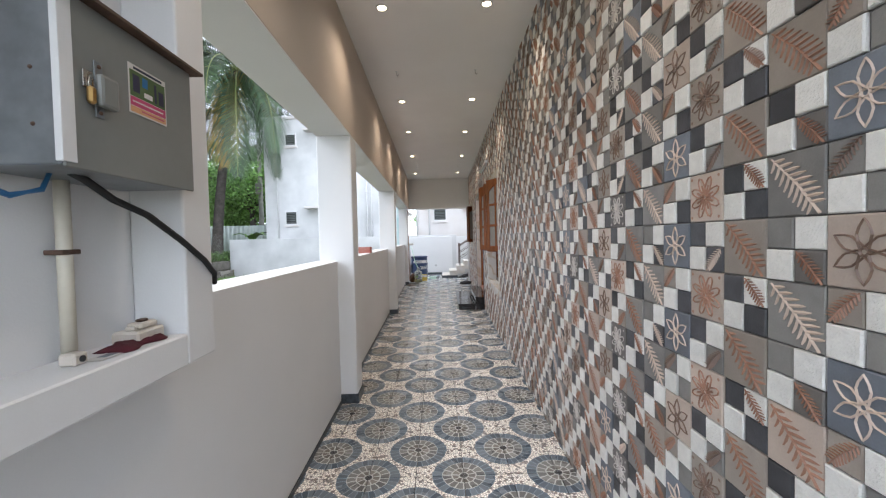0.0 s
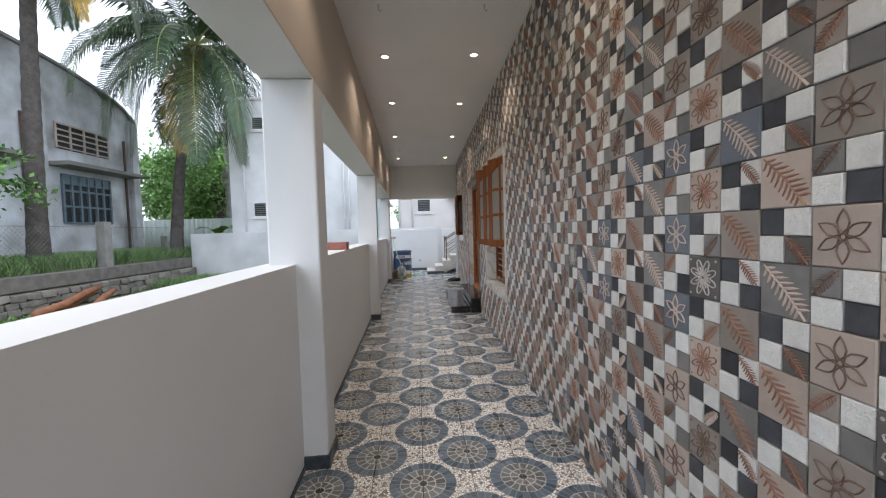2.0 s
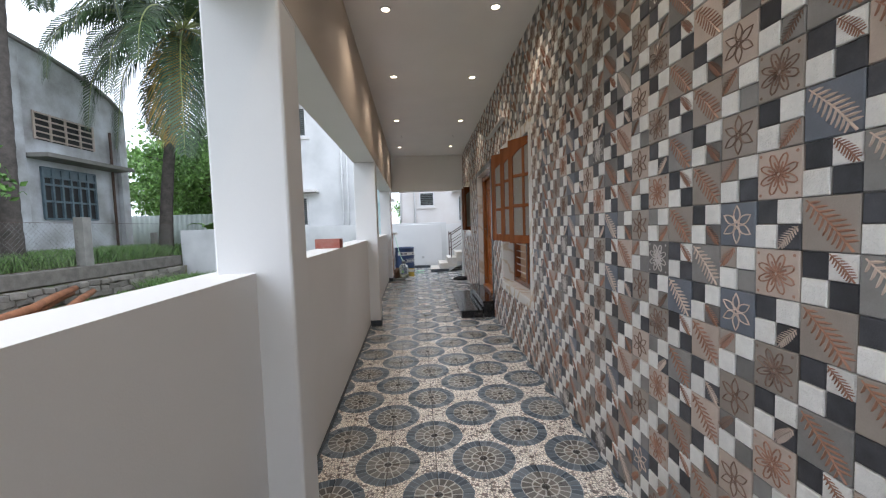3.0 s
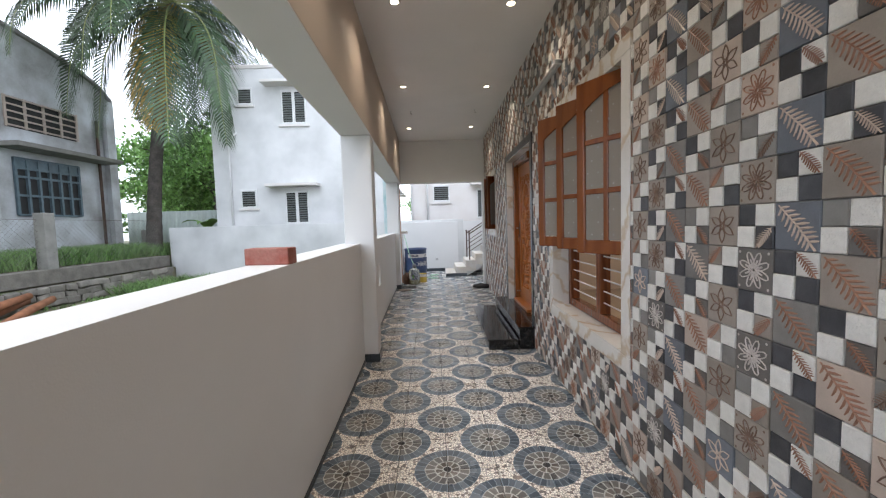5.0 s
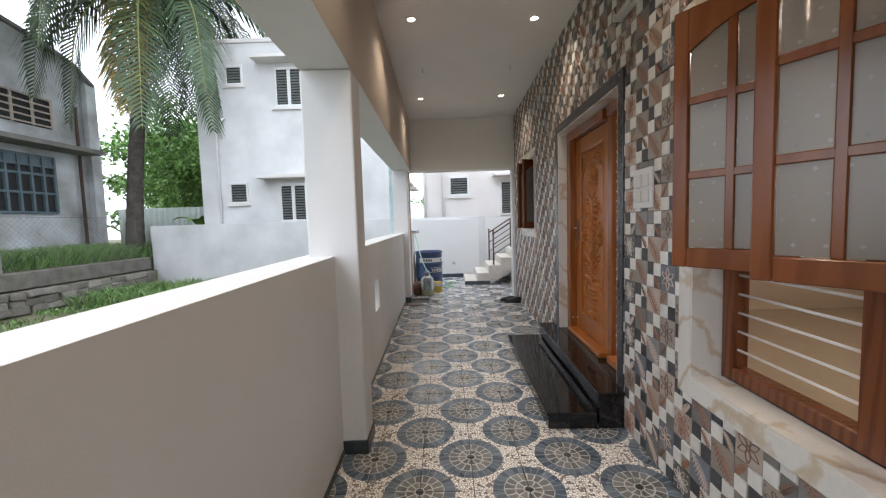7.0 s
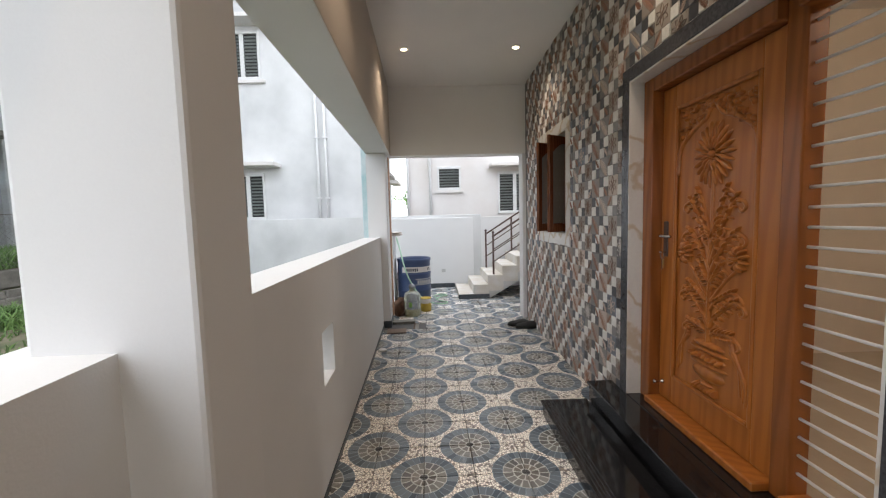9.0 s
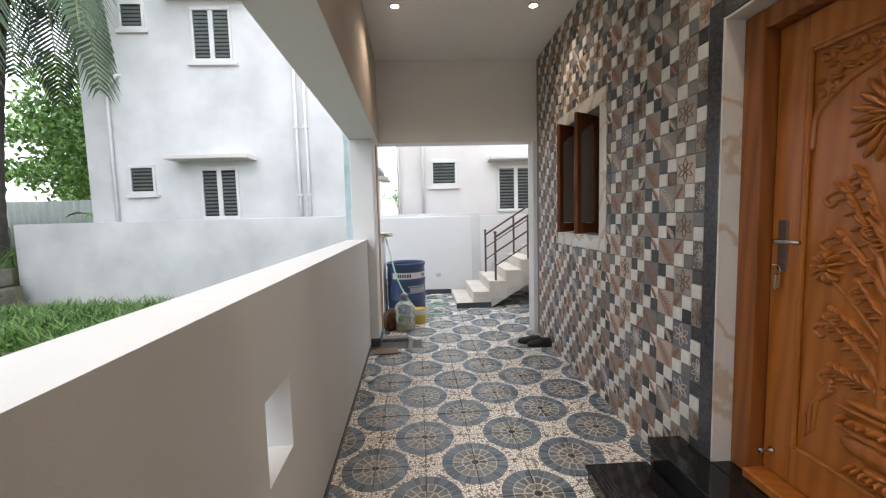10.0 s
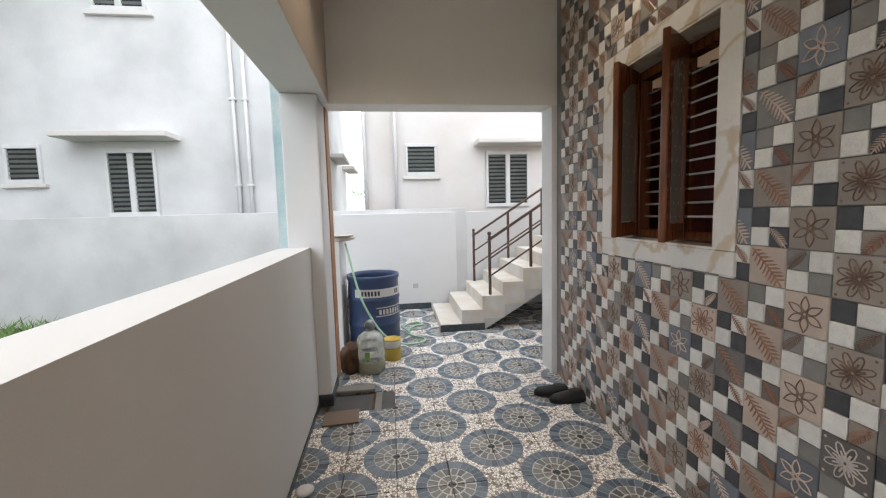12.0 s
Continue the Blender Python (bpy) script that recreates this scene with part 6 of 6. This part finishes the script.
def lay_floor():
    bed = bpy.data.objects["floor_bed"]
    me = tile_mesh("floor_tile", A_TILE - 0.0045, A_TILE - 0.0045, 0.012, 0.0015, [M["floor"]])
    rng = random.Random(4)
    pit = (0.16, 0.56, 11.72, 12.22)
    for j in range(-16, 39):
        for i in range(-5, 7):
            p = FLOOR @ Vector(((i + 0.5) * A_TILE, (j + 0.5) * A_TILE, 0))
            far = p.y > END + 0.2
            if p.x < (left_x(p.y) - 0.17 if not far else -0.1) or p.x > (W + 0.16 if not far else 3.0) or p.y > 14.9 or p.y < BACK - 0.1:
                continue
            if pit[0] < p.x < pit[1] and pit[2] < p.y < pit[3]:
                continue
            t = new("tile", me)
            t.parent = bed
            t.matrix_world = FLOOR @ pose((i + 0.5) * A_TILE, (j + 0.5) * A_TILE, rng.uniform(-0.0012, 0.0008), rng.uniform(-0.15, 0.15), rng.uniform(-0.15, 0.15), 0)


# ---- patterned wall tiles: strips 0.15 wide, a large square and four small ones in turn ----
CELL = 0.07385


def plate(s, h=0.010, b=0.003):
    """A bevelled square of side s in the y-z plane, facing -x."""
    v, f = [], []
    s -= 0.003
    for x, d in ((0, 0), (-h + b, 0), (-h, b)):
        v += [(x, -s / 2 + d, -s / 2 + d), (x, s / 2 - d, -s / 2 + d), (x, s / 2 - d, s / 2 - d), (x, -s / 2 + d, s / 2 - d)]
    for k in (0, 4):
        f += [(k + i, k + 4 + i, k + 4 + (i + 1) % 4, k + (i + 1) % 4) for i in range(4)]
    f.append((11, 10, 9, 8))
    return v, f


def ridge(v, f, pts, w, x0, h):
    """A low ridge along points (a, b), with widths w, standing h proud of x0."""
    n0 = len(v)
    for k, (a, b) in enumerate(pts):
        p, q = pts[max(k - 1, 0)], pts[min(k + 1, len(pts) - 1)]
        d = math.hypot(q[0] - p[0], q[1] - p[1]) or 1
        nx, ny = -(q[1] - p[1]) / d, (q[0] - p[0]) / d
        ww = w[k] if isinstance(w, (list, tuple)) else w
        v += [(x0, a + nx * ww, b + ny * ww), (x0 - h, a, b), (x0, a - nx * ww, b - ny * ww)]
    for k in range(len(pts) - 1):
        o = n0 + 3 * k
        f += [(o, o + 3, o + 4, o + 1), (o + 1, o + 4, o + 5, o + 2)]


def leaf_relief(s, flip, x0):
    """A fern-like leaf across a square, corner to corner."""
    v, f = [], []
    d = -1 if flip else 1
    def at(t):
        return (d * s * (-0.40 + 0.80 * t + 0.05 * math.sin(t * 3.1)), s * (0.44 - 0.90 * t))
    ridge(v, f, [at(0.0), at(0.5), at(1.02)], [0.012 * s, 0.02 * s, 0.028 * s], x0, 0.004)
    n = 9
    for k in range(n):
        t = 0.06 + 0.76 * k / (n - 1)
        L = s * 0.30 * math.sin(math.pi * (0.16 + 0.74 * t)) ** 0.8
        a, b = at(t)
        for sx, sy in ((d, 0.12), (-d * 0.30, -0.92)):
            ridge(v, f, [(a, b), (a + sx * L * 0.55, b + sy * L * 0.55), (a + sx * L, b + sy * L * 0.9)], [s * 0.026, s * 0.028, s * 0.008], x0, 0.0035)
    return v, f


def flower_relief(s, petals, x0):
    v, f = [], []
    for k in range(petals):
        a = 2 * math.pi * (k + 0.5) / petals
        c, sn = math.cos(a), math.sin(a)
        w = 0.30 if petals == 6 else 0.24
        loop = []
        for t in (0.0, 0.2, 0.45, 0.7, 0.88, 1.0, 0.88, 0.7, 0.45, 0.2, 0.0):
            side = 1 if len(loop) < 5 else -1
            wid = side * w * 0.5 * (math.sin(math.pi * t ** 0.8) if petals == 6 else math.sqrt(max(0.0, 1 - (1.25 * t - 0.55) ** 2 / 0.6)) * (1 if 0 < t < 1 else 0.0))
            r = s * (0.06 + 0.37 * t)
            loop.append((c * r - sn * wid * s * 0.62, sn * r + c * wid * s * 0.62))
        ridge(v, f, loop, s * 0.016, x0, 0.0035)
        if petals == 8:
            ridge(v, f, [(c * s * 0.09, sn * s * 0.09), (c * s * 0.26, sn * s * 0.26)], [s * 0.03, s * 0.022], x0, 0.003)
    for r in (0.055,):
        ring = [(math.cos(2 * math.pi * k / 8) * s * r, math.sin(2 * math.pi * k / 8) * s * r) for k in range(9)]
        ridge(v, f, ring, s * 0.022, x0, 0.004)
    if petals == 8:
        for a, b in ((-1, -1), (-1, 1), (1, 1), (1, -1)):
            o = len(v)
            ring = [(math.cos(2 * math.pi * k / 6) * s * 0.035 + a * 0.40 * s, math.sin(2 * math.pi * k / 6) * s * 0.035 + b * 0.40 * s) for k in range(6)]
            v += [(x0 - 0.0015, p, q) for p, q in ring]
            f.append(tuple(o + 5 - k for k in range(6)))
    return v, f


def tile_variants():
    """Name -> (verts, faces, face slots, [base, relief] materials)."""
    out = {}
    def add(key, s, base, relief=None, rmat=None, h=0.010):
        v, f = plate(s, h)
        n = len(f)
        if relief:
            rv, rf = relief
            f = f + [tuple(i + len(v) for i in q) for q in rf]
            v = v + rv
        out[key] = (np.array(v), f, [0] * n + [1] * (len(f) - n), [M[base]] + ([M[rmat]] if rmat else []))
    B = 2 * CELL
    for key, base, rm in (("a", "t_beige", "r_brown"), ("b", "t_taupe", "r_brown"), ("c", "t_blue", "r_pale")):
        add("six_" + key, B, base, flower_relief(B, 6, -0.010), rm)
    for key, base, rm in (("a", "t_beige", "r_copper"), ("b", "t_taupe", "r_brown"), ("c", "t_dark", "r_white")):
        add("eight_" + key, B, base, flower_relief(B, 8, -0.010), rm)
    for key, base, rm in (("a", "t_grey", "r_copper"), ("b", "t_taupe", "r_copper"), ("c", "t_blue", "r_pale")):
        add("fern_" + key, B, base, leaf_relief(B, True, -0.010), rm)
    for key, base, rm in (("a", "t_taupe", "r_copper"), ("b", "t_beige", "r_copper"), ("c", "t_grey", "r_pale")):
        add("palef_" + key, B, base, leaf_relief(B, True, -0.010), rm)
    for key, base in (("white", "t_white"), ("black", "t_black"), ("grey", "t_grey")):
        add(key, CELL, base, None, None, 0.012 if key == "white" else 0.008)
    for key, base, rm in (("leaf_w", "t_white", "r_copper"), ("leaf_k", "t_black", "r_pale"), ("leaf_g", "t_grey", "r_brown"), ("leaf_t", "t_taupe", "r_copper"), ("leafq_k", "t_black", "r_pale"), ("leafq_t", "t_dark", "r_copper")):
        add(key, CELL, base, leaf_relief(CELL, key in ("leaf_w", "leafq_k", "leafq_t"), -0.010), rm)
    return out


def tile_wall():
    wall = bpy.data.objects["wall_east"]
    var = tile_variants()
    rng = random.Random(11)
    B = 2 * CELL
    blocked = [(5.48, 7.04, 0.57, 2.455), (7.685, 9.36, -0.1, 2.44), (10.395, 11.43, 1.205, 2.445)]
    near_y, near_z = (0.85, 2.75), (0.35, 2.05)
    meshes, spots = {}, []
    y0, z0 = 4.795 - 24.5 * B, 1.417 - 9.5 * B
    # tiles whose print is known, by place along and up the wall
    laid = {}
    for y, z, prints in ((1.25, 1.71, "ccc"), (1.10, 1.56, "aaa"), (1.55, 1.71, "aaa"), (1.40, 1.56, "ccc"), (2.88, 1.56, "aab"), (3.02, 1.71, "bccb"), (2.73, 1.71, "cbb"), (2.58, 1.56, "cc"), (3.17, 1.56, "acb"),
                         (4.50, 1.71, "ccaa"), (4.35, 1.56, "aab"), (4.65, 1.56, "bccb"), (4.795, 1.71, "bbbb"), (4.94, 1.56, "acba"), (5.09, 1.71, "aaac"), (5.385, 1.71, "bbc"), (10.11, 1.71, "bbaa"), (9.96, 1.56, "bbbc"), (10.26, 1.56, "abb")):
        for k, letter in enumerate(prints):
            laid[round((y - 1.25) / B), round((z - 2 * B * k - 1.417) / B)] = letter
    kinds = {0: "six_", 1: "eight_", 2: "fern_", 3: "palef_"}
    for s in range(-74, 19):
        yc = y0 - (s - 0.5) * B - B
        s += 1
        if yc < BACK or yc > END + 0.15:
            continue
        kind = kinds[s % 4]
        odd = s % 2 == 0
        for r in range(-1, 14):
            zb = z0 + r * 2 * B + (0 if odd else B)
            fl = "abc"[rng.choices((0, 1, 2), {"six_": (5, 5, 3), "eight_": (5, 4, 3), "fern_": (5, 3, 4), "palef_": (5, 3, 3)}[kind])[0]]
            fl = laid.get((round((yc - 1.25) / B), round((zb - B / 2 - 1.417) / B)), fl)
            cells = [(kind + fl, yc, zb - B / 2)]
            lo, hi = yc - CELL / 2, yc + CELL / 2
            up, dn = zb + B - CELL / 2, zb + CELL / 2
            dk = rng.choices(("black", "grey"), (3, 1))[0] if s % 4 else rng.choices(("black", "grey"), (1, 2))[0]
            if s % 4 in (1, 3):
                cells += [(dk, hi, up), ("white", lo, up), ("white", hi, dn), (rng.choice(("leaf_k", "leaf_g", "leaf_t") if s % 4 == 1 else ("leafq_k", "leafq_t", "leafq_t")), lo, dn)]
            elif s % 4 == 2:
                cells += [("black", hi, up), ("leaf_w", lo, up), ("white", hi, dn), ("black", lo, dn)]
            else:
                cells += [("leaf_t" if fl != "a" else "leaf_g", hi, up), ("white", lo, up), ("white", hi, dn), (dk, lo, dn)]
            for key, y, z in cells:
                half = CELL if key.split("_")[0] in ("six", "eight", "fern", "palef") else CELL / 2
                # what an opening, the floor or the ceiling covers is cut off
                ya, yb, za, zc = y - half, y + half, max(z - half, floor_z(y) + 0.003), min(z + half, CEIL - 0.003)
                for a, b, c, e in blocked:
                    if a < yb and ya < b and c < zc and za < e:
                        cuts = [(yb - a, "yb"), (b - ya, "ya"), (zc - c, "zc"), (e - za, "za")]
                        side = min(cuts)[1]
                        ya, yb, za, zc = b if side == "ya" else ya, a if side == "yb" else yb, e if side == "za" else za, c if side == "zc" else zc
                if yb - ya > 0.006 and zc - za > 0.006:
                    whole = yb - ya > 2 * half - 0.001 and zc - za > 2 * half - 0.001
                    spots.append((key, y, z, rng.uniform(-0.0025, 0.002), None if whole else (ya + 0.0015, yb - 0.0015, za, zc)))
    count = 0
    rest = {}
    for key, y, z, dx, cut in spots:
        if cut is None and near_y[0] < y < near_y[1] and near_z[0] < z < near_z[1] and count < 300:
            if key not in meshes:
                v, f, sl, ms = var[key]
                me = bpy.data.meshes.new("tile")
                me.from_pydata([tuple(p) for p in v], [], f)
                for m in ms:
                    me.materials.append(m)
                me.polygons.foreach_set("material_index", sl)
                meshes[key] = me
            t = new("tile", meshes[key])
            t.parent = wall
            t.location = (W + dx, y, z)
            count += 1
        else:
            rest.setdefault(key, []).append(((W + dx, y, z), cut))
    mats, V, F, S = [], [], [], []
    base = 0
    for key, places in rest.items():
        v, f, sl, ms = var[key]
        idx = []
        for m in ms:
            if m not in mats:
                mats.append(m)
            idx.append(mats.index(m))
        for p, cut in places:
            q = v + np.array(p)
            if cut:
                q[:, 1], q[:, 2] = q[:, 1].clip(cut[0], cut[1]), q[:, 2].clip(cut[2], cut[3])
            V.append(q)
            F.extend([tuple(i + base for i in q) for q in f])
            S.extend([idx[k] for k in sl])
            base += len(v)
    me = bpy.data.meshes.new("tiles")
    me.from_pydata(np.concatenate(V).tolist(), [], F)
    for m in mats:
        me.materials.append(m)
    me.polygons.foreach_set("material_index", S)
    rest_ob = new("wall_tiles", me)
    rest_ob.parent = wall
    tagged(rest_ob, "patterned mosaic wall tiles with leaf and flower reliefs", "", "", "stuff")


lay_floor()
tile_wall()
